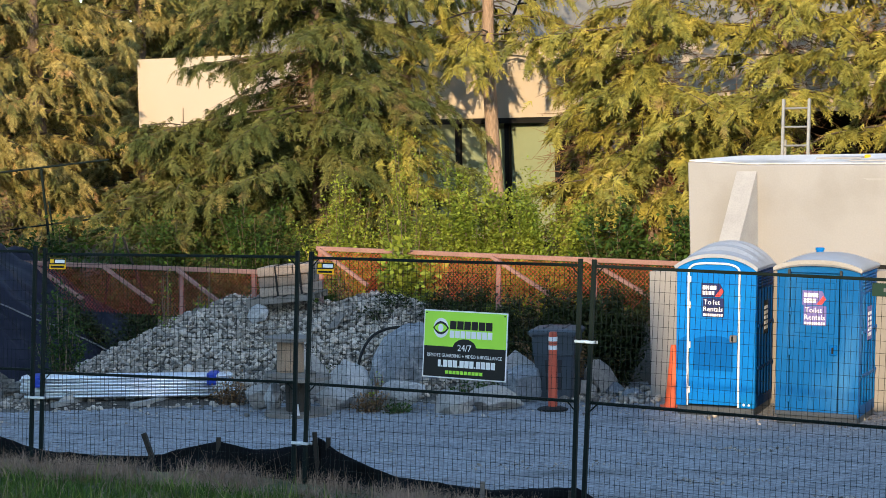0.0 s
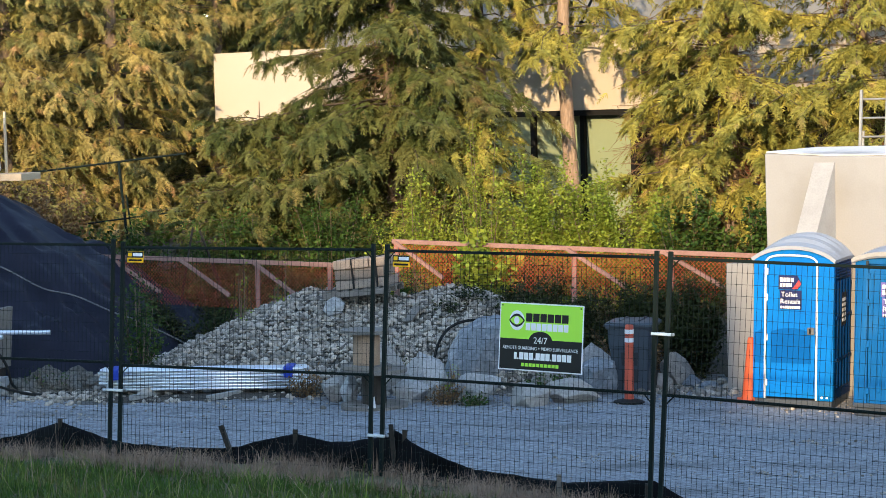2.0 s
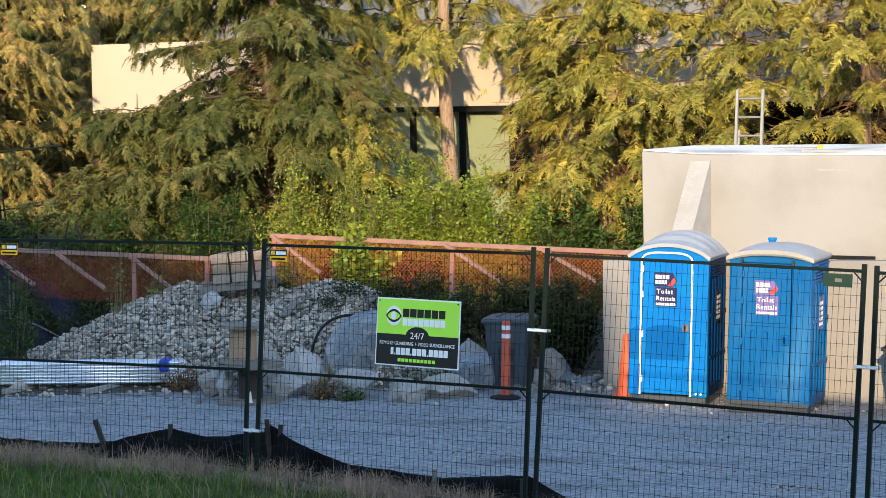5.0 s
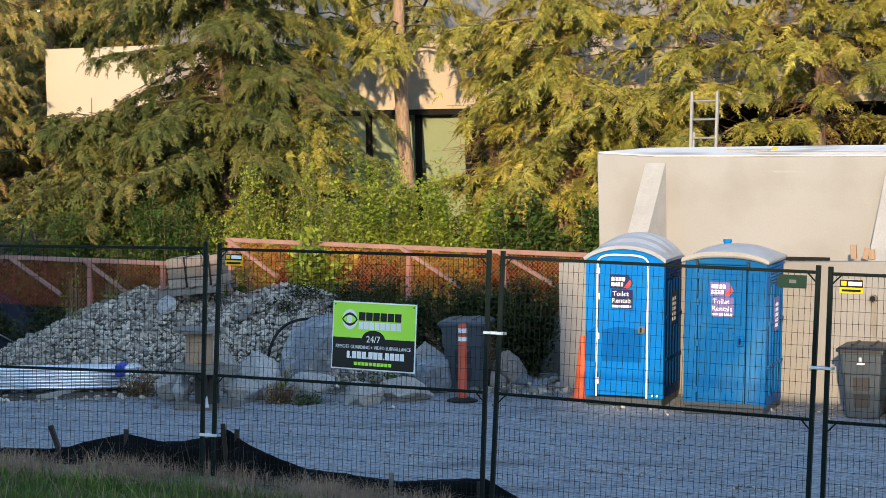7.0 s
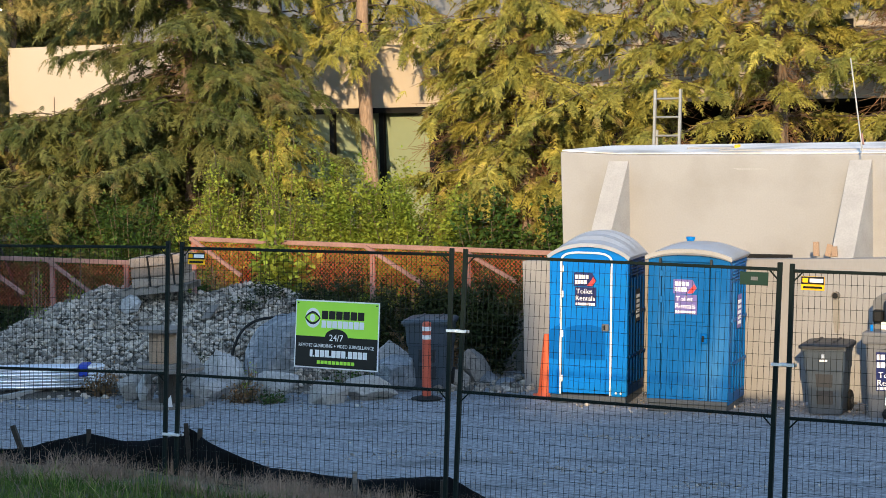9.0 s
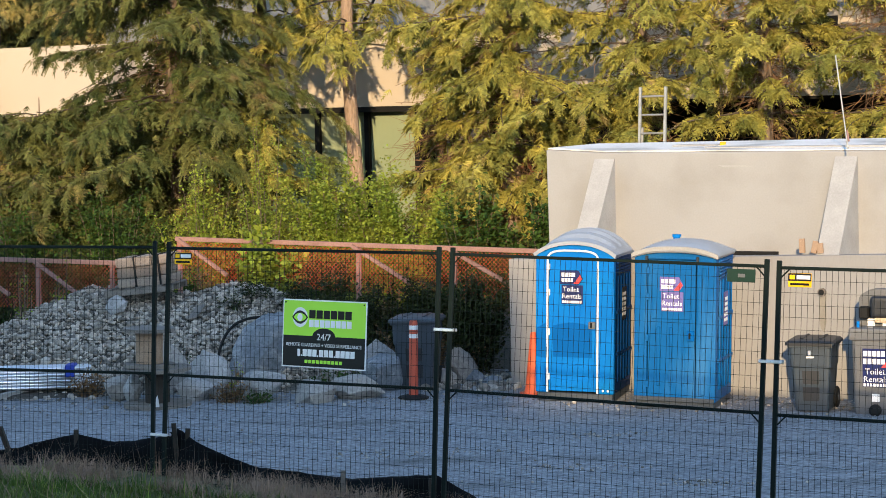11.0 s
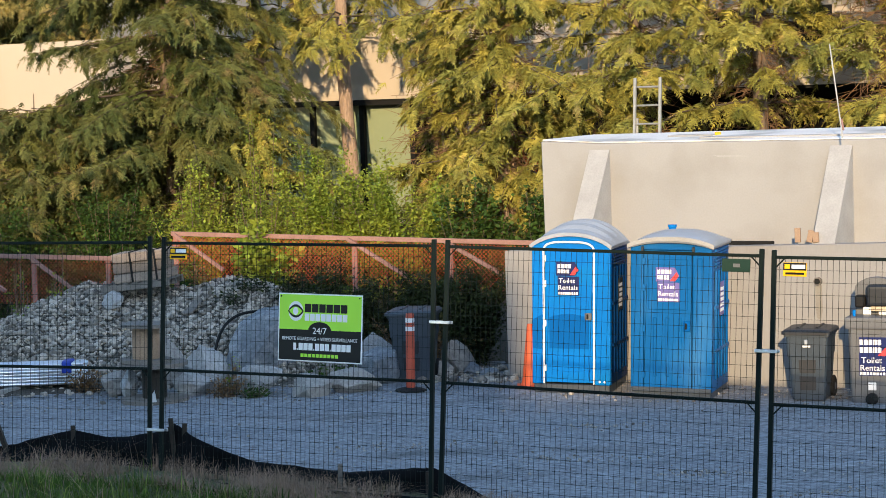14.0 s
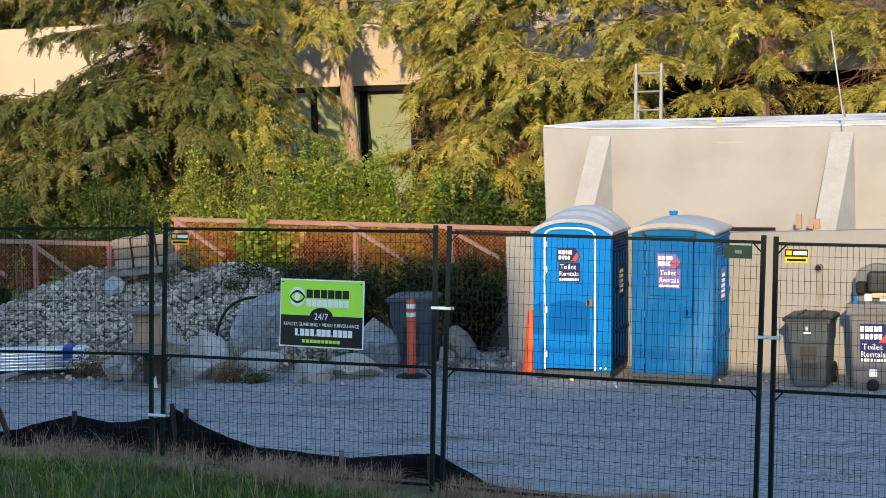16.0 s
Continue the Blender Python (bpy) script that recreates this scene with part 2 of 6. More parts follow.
M_GREYWOOD = surface("grey_timber", (0.30, 0.29, 0.27), (0.23, 0.22, 0.205), 4, 60, 0.25, 0.9, bump=0.3)
M_GREENTAG = plain("tag_green", (0.01, 0.032, 0.022), 0.5)
M_BLUEWRAP = plain("blue_wrap", (0.02, 0.05, 0.32), 0.4)
M_GLASS = surface("green_tinted_glass", (0.235, 0.28, 0.175), (0.265, 0.31, 0.195), 0.5, 10, 0.03, 0.08, 0.0, bump=0, spec=0.8)

# ---- helpers for shapes ----
PHI = -33.0                       # the site's lines run to the right and towards the viewer
CU, SU = math.cos(radians(PHI)), math.sin(radians(PHI))


def mesh_of(bm, name, material, smooth=False):
    me = bpy.data.meshes.new(name)
    bm.normal_update()
    bm.to_mesh(me)
    bm.free()
    me.materials.append(material)
    if smooth:
        me.polygons.foreach_set("use_smooth", [True] * len(me.polygons))
    return me


def part(name, bm, material, parent, label="", smooth=False):
    ob = new(name, mesh_of(bm, name, material, smooth))
    ob.parent = parent
    return tagged(ob, label)


def thing(name, m, label, category, group="", kind=""):
    ob = new(name)
    ob.empty_display_size = 0.1
    ob.matrix_basis = m
    return tagged(ob, label, category, group, kind)


def solid(name, bm, material, m, label, category="", group="", kind="", smooth=False):
    ob = new(name, mesh_of(bm, name, material, smooth))
    ob.matrix_basis = m
    return tagged(ob, label, category, group, kind)


def box(x0, x1, y0, y1, z0, z1, bevel=0.0, bm=None, m=None, seg=1):
    out = bm or bmesh.new()
    b = bmesh.new() if bm else out
    bmesh.ops.create_cube(b, size=1)
    bmesh.ops.transform(b, matrix=Matrix.LocRotScale(((x0 + x1) / 2, (y0 + y1) / 2, (z0 + z1) / 2), None, (x1 - x0, y1 - y0, z1 - z0)), verts=b.verts)
    if bevel:
        bmesh.ops.bevel(b, geom=b.edges[:], offset=bevel, segments=seg, affect="EDGES", profile=0.6)
    if m:
        bmesh.ops.transform(b, matrix=m, verts=b.verts)
    if bm:
        join(out, b)
    return out


def join(bm, other):
    """Adds other to bm and frees it."""
    tmp = bpy.data.meshes.new("tmp")
    other.to_mesh(tmp)
    other.free()
    bm.from_mesh(tmp)
    bpy.data.meshes.remove(tmp)
    return bm


def rod(p, q, r, r2=None, sides=8, bm=None, caps=True):
    """A round or, with four sides, square bar from p to q."""
    b = bmesh.new()
    p, q = Vector(p), Vector(q)
    d = q - p
    bmesh.ops.create_cone(b, cap_ends=caps, segments=sides, radius1=r, radius2=r if r2 is None else r2, depth=d.length)
    m = Matrix.Translation((p + q) / 2) @ d.to_track_quat("Z", "Y").to_matrix().to_4x4()
    if sides == 4:
        m = m @ Matrix.Rotation(radians(45), 4, "Z")
    bmesh.ops.transform(b, matrix=m, verts=b.verts)
    if bm:
        return join(bm, b)
    return b


def lathe(profile, sides=24, bm=None, m=None):
    """A turned body from (radius, height) pairs."""
    b = bmesh.new()
    rings = []
    for r, z in profile:
        rings.append([b.verts.new((r * math.cos(2 * math.pi * i / sides), r * math.sin(2 * math.pi * i / sides), z)) for i in range(sides)])
    for a, c in zip(rings, rings[1:]):
        for i in range(sides):
            b.faces.new((a[i], a[(i + 1) % sides], c[(i + 1) % sides], c[i]))
    b.faces.new(rings[0][::-1])
    b.faces.new(rings[-1])
    if m:
        bmesh.ops.transform(b, matrix=m, verts=b.verts)
    if bm:
        return join(bm, b)
    return b


def prism(points, y0, y1, bm=None, m=None):
    """An outline in x and z, drawn out along y."""
    b = bmesh.new()
    a = [b.verts.new((x, y0, z)) for x, z in points]
    c = [b.verts.new((x, y1, z)) for x, z in points]
    b.faces.new(a)
    b.faces.new(c[::-1])
    n = len(points)
    for i in range(n):
        b.faces.new((a[(i + 1) % n], a[i], c[i], c[(i + 1) % n]))
    bmesh.ops.recalc_face_normals(b, faces=b.faces)
    if m:
        bmesh.ops.transform(b, matrix=m, verts=b.verts)
    if bm:
        return join(bm, b)
    return b


def mesh_from(name, verts, faces, material, smooth=False):
    """A mesh from arrays: verts n x 3, faces n x 4 (or 3)."""
    verts, faces = np.asarray(verts, dtype=np.float32), np.asarray(faces, dtype=np.int32)
    me = bpy.data.meshes.new(name)
    me.vertices.add(len(verts))
    me.vertices.foreach_set("co", verts.ravel())
    k = faces.shape[1]
    me.loops.add(faces.size)
    me.loops.foreach_set("vertex_index", faces.ravel())
    me.polygons.add(len(faces))
    me.polygons.foreach_set("loop_start", np.arange(0, faces.size, k, dtype=np.int32))
    me.polygons.foreach_set("loop_total", np.full(len(faces), k, dtype=np.int32))
    if smooth:
        me.polygons.foreach_set("use_smooth", np.ones(len(faces), dtype=bool))
    me.update(calc_edges=True)
    me.materials.append(material)
    return me


def words(text, size, m, material, parent, label="", squeeze=1.0):
    """Lettering as a thin mesh in the plane of m."""
    cu = bpy.data.curves.new("lettering", "FONT")
    cu.body, cu.size, cu.align_x, cu.align_y, cu.extrude, cu.resolution_u = text, size, "CENTER", "CENTER", 0.0008, 2
    tmp = new("tmp_text", cu)
    dg = bpy.context.evaluated_depsgraph_get()
    me = bpy.data.meshes.new_from_object(tmp.evaluated_get(dg))
    bpy.data.objects.remove(tmp)
    bpy.data.curves.remove(cu)
    me.transform(m @ Matrix.Diagonal((squeeze, 1, 1, 1)))
    me.materials.clear()
    me.materials.append(material)
    ob = new("lettering", me)
    ob.parent = parent
    return tagged(ob, label)

# ---- ground: one sheet, a grassy bank in front, a level gravel yard, a rising planted bed behind ----
FENCE_A, FENCE_PHI = Vector((-1.302, 20.24)), -31.4
FU = Vector((math.cos(radians(FENCE_PHI)), math.sin(radians(FENCE_PHI))))
FV = Vector((-FU.y, FU.x))


def fence_v(x, y):
    """Distance behind the fence line; the line bends back a little on its far end."""
    d = Vector((x, y)) - FENCE_A
    u, v = d.dot(FU), d.dot(FV)
    return v + (0.0 if u > 0 else 0.13 * u * -1 * (1 if u > -7 else 7 / -u))


def ground_z(x, y):
    v = fence_v(x, y)
    if v < 0.25:
        base = 0.60 - 0.05 * max(0.0, min(3.5, (Vector((x, y)) - FENCE_A).dot(FU)))
        q = 0.25 - v
        z = base + 0.03 * q + 0.125 * max(0.0, q - 3.5)
        z = min(z, 2.6)
    elif v < 3.2:
        t = (v - 0.25) / 2.95
        base = 0.60 - 0.05 * max(0.0, min(3.5, (Vector((x, y)) - FENCE_A).dot(FU)))
        z = base * (1 - t) ** 2 * (1 + 0.6 * t)
    else:
        z = 0.0
    d = (Vector((x, y)) - Vector((3.6, 32.0))).dot(Vector((-SU, CU)))
    if d > 0.4:
        z += min(1.3, 0.16 * (d - 0.4))
    n = noise.noise(Vector((x * 0.6, y * 0.6, 0)))
    return z + 0.03 * n + (0.05 * noise.noise(Vector((x * 1.7, y * 1.7, 3))) if v < 0.3 else 0.0)


def build_ground():
    def axis(lo, hi, step):
        fine = list(np.arange(lo, hi + 1e-6, step))
        far = [3, 8, 18, 40, 90, 200, 450, 1000, 2500]
        return [lo - f for f in far[::-1]] + fine + [hi + f for f in far]
    xs, ys = axis(-14, 16, 0.3), axis(-2, 46, 0.3)
    verts = [(x, y, ground_z(x, y) if abs(x) < 400 and abs(y) < 400 else (2.6 if y < 0 else 1.3)) for y in ys for x in xs]
    nx = len(xs)
    faces = [(j * nx + i, j * nx + i + 1, (j + 1) * nx + i + 1, (j + 1) * nx + i) for j in range(len(ys) - 1) for i in range(nx - 1)]
    me = mesh_from("ground", verts, faces, M_GRAVEL, True)
    me.materials.append(M_TURF)
    me.materials.append(M_SOIL)
    idx = []
    for f in faces:
        cx, cy = (verts[f[0]][0] + verts[f[2]][0]) / 2, (verts[f[0]][1] + verts[f[2]][1]) / 2
        d = (Vector((cx, cy)) - Vector((3.6, 32.0))).dot(Vector((-SU, CU)))
        idx.append(1 if fence_v(cx, cy) < 0.6 else (2 if d > -0.3 + 0.5 * noise.noise(Vector((cx, cy, 9))) else 0))
    me.polygons.foreach_set("material_index", idx)
    ob = new("ground", me)
    return tagged(ob, "grey crushed-gravel yard with a grassy bank in front and bare soil behind", "ground", kind="structure")


build_ground()

# ---- concrete tank with buttresses, behind a low painted wall ----
WALL_A = Vector((2.99, 30.51))


def site(u, v, z=-0.03, origin=WALL_A):
    """The pose of a thing at u along and v behind the low wall's front."""
    return pose(origin.x + u * CU - v * SU, origin.y + u * SU + v * CU, z, 0, 0, PHI)


def build_wall_and_tank():
    bm = prism([(0, -0.15), (9.0, -0.15), (9.0, 2.10), (0, 1.88)], 0, 0.25)
    wall = solid("wall_low", bm, M_LOWWALL, site(0, 0), "low cream-painted concrete wall with faint vertical streaks", "wall", kind="structure")
    # ledge between the low wall and the tank
    solid("ledge", box(0.02, 9.0, 0.252, 0.98, 1.2, 1.86), M_CONCRETE, site(0, 0), "pale concrete ledge between wall and tank", "ledge", kind="structure")
    tank = thing("concrete_tank", site(0, 1.0), "large pale precast concrete tank with sloping buttresses", "tank")
    b = bmesh.new()
    u0, u1, d = 0.15, 9.5, 1.8
    base = [b.verts.new(p) for p in ((u0 + 0.04, 0, -0.1), (u1, 0, -0.1), (u1, d, -0.1), (u0 + 0.04, d, -0.1))]
    top = [b.verts.new(p) for p in ((u0, 0, 3.455), (u0 + 0.95, 0, 3.40), (u1, 0, 3.375), (u1, d, 3.52), (u0, d, 3.475))]
    b.faces.new((base[0], base[1], top[2], top[1], top[0]))
    b.faces.new((base[1], base[2], top[3], top[2]))
    b.faces.new((base[2], base[3], top[4], top[3]))
    b.faces.new((base[3], base[0], top[0], top[4]))
    b.faces.new((top[0], top[1], top[2], top[3], top[4]))
    bmesh.ops.recalc_face_normals(b, faces=b.faces)
    bmesh.ops.bevel(b, geom=b.edges[:], offset=0.015, segments=1, affect="EDGES")
    part("body", b, M_CONCRETE, tank)
    for u in (1.12, 4.82, 8.5):
        b = bmesh.new()
        pts = [(-0.002, 3.31), (-0.02, 3.31), (-0.95, 1.86), (-0.95, 1.2), (-0.002, 1.2)]
        a = [b.verts.new((u - 0.16, y, z)) for y, z in pts]
        c = [b.verts.new((u + 0.16, y, z)) for y, z in pts]
        b.faces.new(a)
        b.faces.new(c[::-1])
        for i in range(len(pts)):
            b.faces.new((a[i], c[i], c[(i + 1) % len(pts)], a[(i + 1) % len(pts)]))
        bmesh.ops.recalc_face_normals(b, faces=b.faces)
        part("buttress", b, M_PATCH, tank, "pale grey mortar-patched buttress")
    b = bmesh.new()
    lo = [b.verts.new(p) for p in ((u0 + 0.02, 0.02, 3.462), (u0 + 0.95, 0.02, 3.407), (u1, 0.02, 3.382), (u1, d, 3.527), (u0 + 0.02, d, 3.482))]
    b.faces.new(lo)
    r = bmesh.ops.extrude_face_region(b, geom=b.faces[:])
    for e in r["geom"]:
        if isinstance(e, bmesh.types.BMVert):
            e.co.z += 0.02
    bmesh.ops.recalc_face_normals(b, faces=b.faces)
    # brightness put into the colour: far paler than the body, offsetting weak grazing light
    part("roof_slab", b, M_TANKTOP, tank, "worn concrete top coloured paler to make up for grazing light")
    part("roof_sheet", prism([(2.6, 3.41), (9.4, 3.40), (9.4, 3.46), (2.6, 3.46)], 0.25, 0.75), M_PATCH, tank, "white sheet along the top edge")
    for pts in ([(2.9, 3.2), (3.3, 3.2), (3.45, 3.175), (3.0, 3.17)],):
        part("mortar_patch", prism(pts[::-1], -0.003, -0.001), M_PATCH, tank, "pale mortar smear")
    return tank


build_wall_and_tank()


# ---- building behind the trees ----
def build_building():
    O = Vector((-7.5, 52.0))
    m = pose(O.x, O.y, 0, 0, 0, PHI)
    house = thing("office_building", m, "low beige stucco office building with a dark-framed green glass band", "building")
    part("wall", box(0, 3.6, 0, 6, 4.11, 5.79), M_STUCCO, house, "projecting beige stucco box")
    part("wall", box(7.2, 32, 0, 8, 4.155, 5.85), M_STUCCO, house, "beige stucco parapet band")
    part("wall", box(3.6, 7.2, 2.4, 8, 4.1, 5.8), M_STUCCO, house)
    # recessed walls: the undercroft's shade is put into a near-black colour
    part("wall", box(3.6, 7.2, 4.6, 8, 0.5, 4.09), M_DARKFRAME_SHADE, house, "recessed wall coloured near-black for shade")
    part("wall", box(0.3, 3.6, 4.6, 8, 0.5, 4.1), M_DARKFRAME_SHADE, house, "recessed wall coloured near-black for shade")
    part("wall", box(7.2, 32, 2.2, 8, 0.5, 4.15), M_DARKFRAME_SHADE, house, "recessed wall coloured near-black for shade")
    part("roof", box(0, 34, 4.5, 9, 5.9, 7.7), M_ROOF, house, "grey set-back roof storey")
    part("soffit", box(7.2, 32, 0.05, 2.2, 4.09, 4.152), M_DARKFRAME_SHADE, house)
    part("fascia", box(8.0, 14.0, -0.04, -0.003, 4.03, 4.15), M_DARKFRAME_SHADE, house, "dark window head")
    for u0, u1 in ((7.3, 9.17), (9.29, 10.47), (10.59, 11.75)):
        w = part("window", box(u0, u1, 0.30, 0.33, 1.6, 4.06), M_GLASS, house, "green tinted window pane")
    for u in (9.23, 10.53, 11.81):
        part("mullion", box(u - 0.058, u + 0.058, 0.20, 0.42, 1.5, 4.08), M_DARKFRAME_SHADE, house)
    part("sill", box(7.3, 11.87, 0.2, 0.5, 1.4, 1.6), M_STUCCO, house)
    part("column", box(12.98, 13.5, 0.0, 0.45, 0.5, 4.09), M_STUCCO, house, "beige stucco column")
    for u in (10.35, 10.75):
        part("roof_ladder_rail", rod((u, 0.3, 5.85), (u + 0.25, 1.2, 7.2), 0.03), M_DARKFRAME_SHADE, house, "dark roof ladder")
    for k in range(4):
        part("roof_ladder_rung", rod((10.4 + 0.055 * k, 0.5 + 0.2 * k, 6.1 + 0.3 * k), (10.8 + 0.055 * k, 0.5 + 0.2 * k, 6.1 + 0.3 * k), 0.02), M_DARKFRAME_SHADE, house)
    for u in (18.8, 20.7, 22.5):
        part("window", box(u, u + 0.75, -0.03, 0.05, 5.0, 5.7), M_DARKFRAME_SHADE, house, "small dark window")
    return house


build_building()


# ---- unseen block added behind the viewer; its roofline shapes the shadow over the yard ----
def build_shading_block():
    pts = [(-60, 0), (50, 0), (50, 13.5), (-8.9, 13.5), (-9.2, 16.2), (-15.7, 16.8), (-19.2, 18.2), (-23.5, 19.6), (-29.5, 20.8), (-60, 20.8)]
    solid("unseen_shade_block", prism(pts, -33, -30), M_STUCCO, Matrix.Identity(4), "tall beige block added out of view to shade the yard, with a stepped sloping roof", "building")


build_shading_block()

# ---- temporary fence ----
def fence_panel_mesh():
    """One panel: square-tube frame, a middle rail, corner braces and welded wire; its parts are shared by the copies."""
    L, H = 2.94, 2.10
    p = thing("site_fence", Matrix.Identity(4), "dark green steel temporary site fence with welded wire mesh", "fence", "temporary fence")
    for x in (0.0, L):
        part("post", box(x - 0.019, x + 0.019, -0.019, 0.019, -0.25, H + 0.06, 0.004), M_FENCE, p)
    part("top_rail", box(0.019, L - 0.019, -0.014, 0.014, H - 0.014, H + 0.014, 0.004), M_FENCE, p)
    part("middle_rail", box(0.019, L - 0.019, -0.014, 0.014, H - 1.234, H - 1.206, 0.004), M_FENCE, p)
    part("bottom_rail", box(0.019, L - 0.019, -0.014, 0.014, -0.19, -0.162, 0.004), M_FENCE, p)
    for x, s in ((0.019, 1), (L - 0.019, -1)):
        for z, k in ((H, -1), (H - 1.22, -1)):
            part("brace", rod((x, 0, z + k * 0.08), (x + s * 0.08, 0, z), 0.007, sides=6), M_FENCE, p)
    v = mesh_of(rod((0, -0.012, -0.17), (0, -0.012, H), 0.0019, sides=4, caps=False), "wire", M_FENCE)
    h = mesh_of(rod((0.019, -0.016, 0), (L - 0.019, -0.016, 0), 0.0021, sides=4, caps=False), "wire", M_FENCE)
    for i in range(1, 58):
        o = new("wire", v)
        o.parent, o.location = p, (i * L / 58, 0, 0)
    for i in range(1, 23):
        o = new("wire", h)
        o.parent, o.location = p, (0, 0, H - i * 0.1016)
    return p


def panel_pose(a, b, za, zb, lean=-5.0):
    """From the top corners of a panel to its pose."""
    d = Vector((b[0] - a[0], b[1] - a[1]))
    turn = math.degrees(math.atan2(d.y, d.x))
    drop = math.degrees(math.atan2(zb - za, d.length))
    m = pose(0, 0, 0, 0, 0, turn) @ pose(0, 0, 0, lean, 0, 0) @ pose(0, 0, 0, 0, -drop, 0)
    top = m @ Vector((0, 0, 2.10))
    return Matrix.Translation((a[0] - top.x, a[1] - top.y, za - top.z)) @ m


PANELS = [  # top corners: x, y of one end, x, y of the other, their heights
    ((-6.95, 22.70), (-4.23, 21.57), 2.87, 2.85),
    ((-4.126, 21.52), (-1.39, 20.30), 2.825, 2.815),
    ((-1.302, 20.24), (1.249, 18.683), 2.81, 2.79),
    ((1.325, 18.637), (3.844, 17.099), 2.785, 2.715),
    ((3.923, 17.051), (6.44, 15.55), 2.705, 2.66),
]


def build_fence():
    first = None
    made = []
    for a, b, za, zb in PANELS:
        m = panel_pose(a, b, za, zb)
        if first is None:
            first = fence_panel_mesh()
            first.matrix_basis = m
            made.append(first)
        else:
            made.append(copy_thing(first, m))
    return made


FENCE = build_fence()
bpy.context.view_layer.update()


def build_clamp(m):
    c = thing("fence_clamp", m, "galvanised steel clamp joining two fence posts", "clamp", "fence clamps")
    part("plate", box(-0.10, 0.10, -0.045, -0.030, -0.014, 0.014, 0.004), M_GALV, c)
    part("plate", box(-0.10, 0.10, 0.024, 0.036, -0.014, 0.014, 0.004), M_GALV, c)
    part("bolt", rod((0, -0.06, 0), (0, 0.05, 0), 0.008, sides=6), M_GALV, c)


for i, h in ((0, 0.62), (1, 0.30), (2, 1.42), (3, 1.32)):
    build_clamp(FENCE[i + 1].matrix_basis @ Matrix.Translation((-0.045, 0, h)))


def build_tag(m, dark=False):
    t = thing("fence_tag", m, "small fence maker's tag, black above and yellow below", "tag", "fence tags")
    part("plate", box(0, 0.20, -0.024, -0.018, -0.115, 0, 0.002), M_YELLOW, t)
    part("band", box(0.002, 0.198, -0.028, -0.0245, -0.065, -0.002), M_BLACK, t, "black upper half")
    part("mark", box(0.075, 0.19, -0.032, -0.0285, -0.05, -0.018), M_PAPER, t, "white bar of lettering")
    part("mark", box(0.015, 0.06, -0.032, -0.0285, -0.052, -0.015), M_YELLOW, t, "yellow square mark")
    part("mark", box(0.02, 0.18, -0.028, -0.0245, -0.1, -0.082), M_DARKFRAME_SHADE, t, "dark bar of lettering")


for i, x in ((1, 0.07), (2, 0.085), (4, 0.085)):
    build_tag(FENCE[i].matrix_basis @ Matrix.Translation((x, 0, 2.06)))
green = thing("fence_label", FENCE[3].matrix_basis @ Matrix.Translation((2.60, 0, 2.07)), "plain dark green plate on the fence", "tag")
part("plate", box(0, 0.25, -0.024, -0.018, -0.11, 0, 0.002), M_GREENTAG, green)
part("mark", box(0.10, 0.16, -0.028, -0.0245, -0.07, -0.04), M_GREYSINK, green)


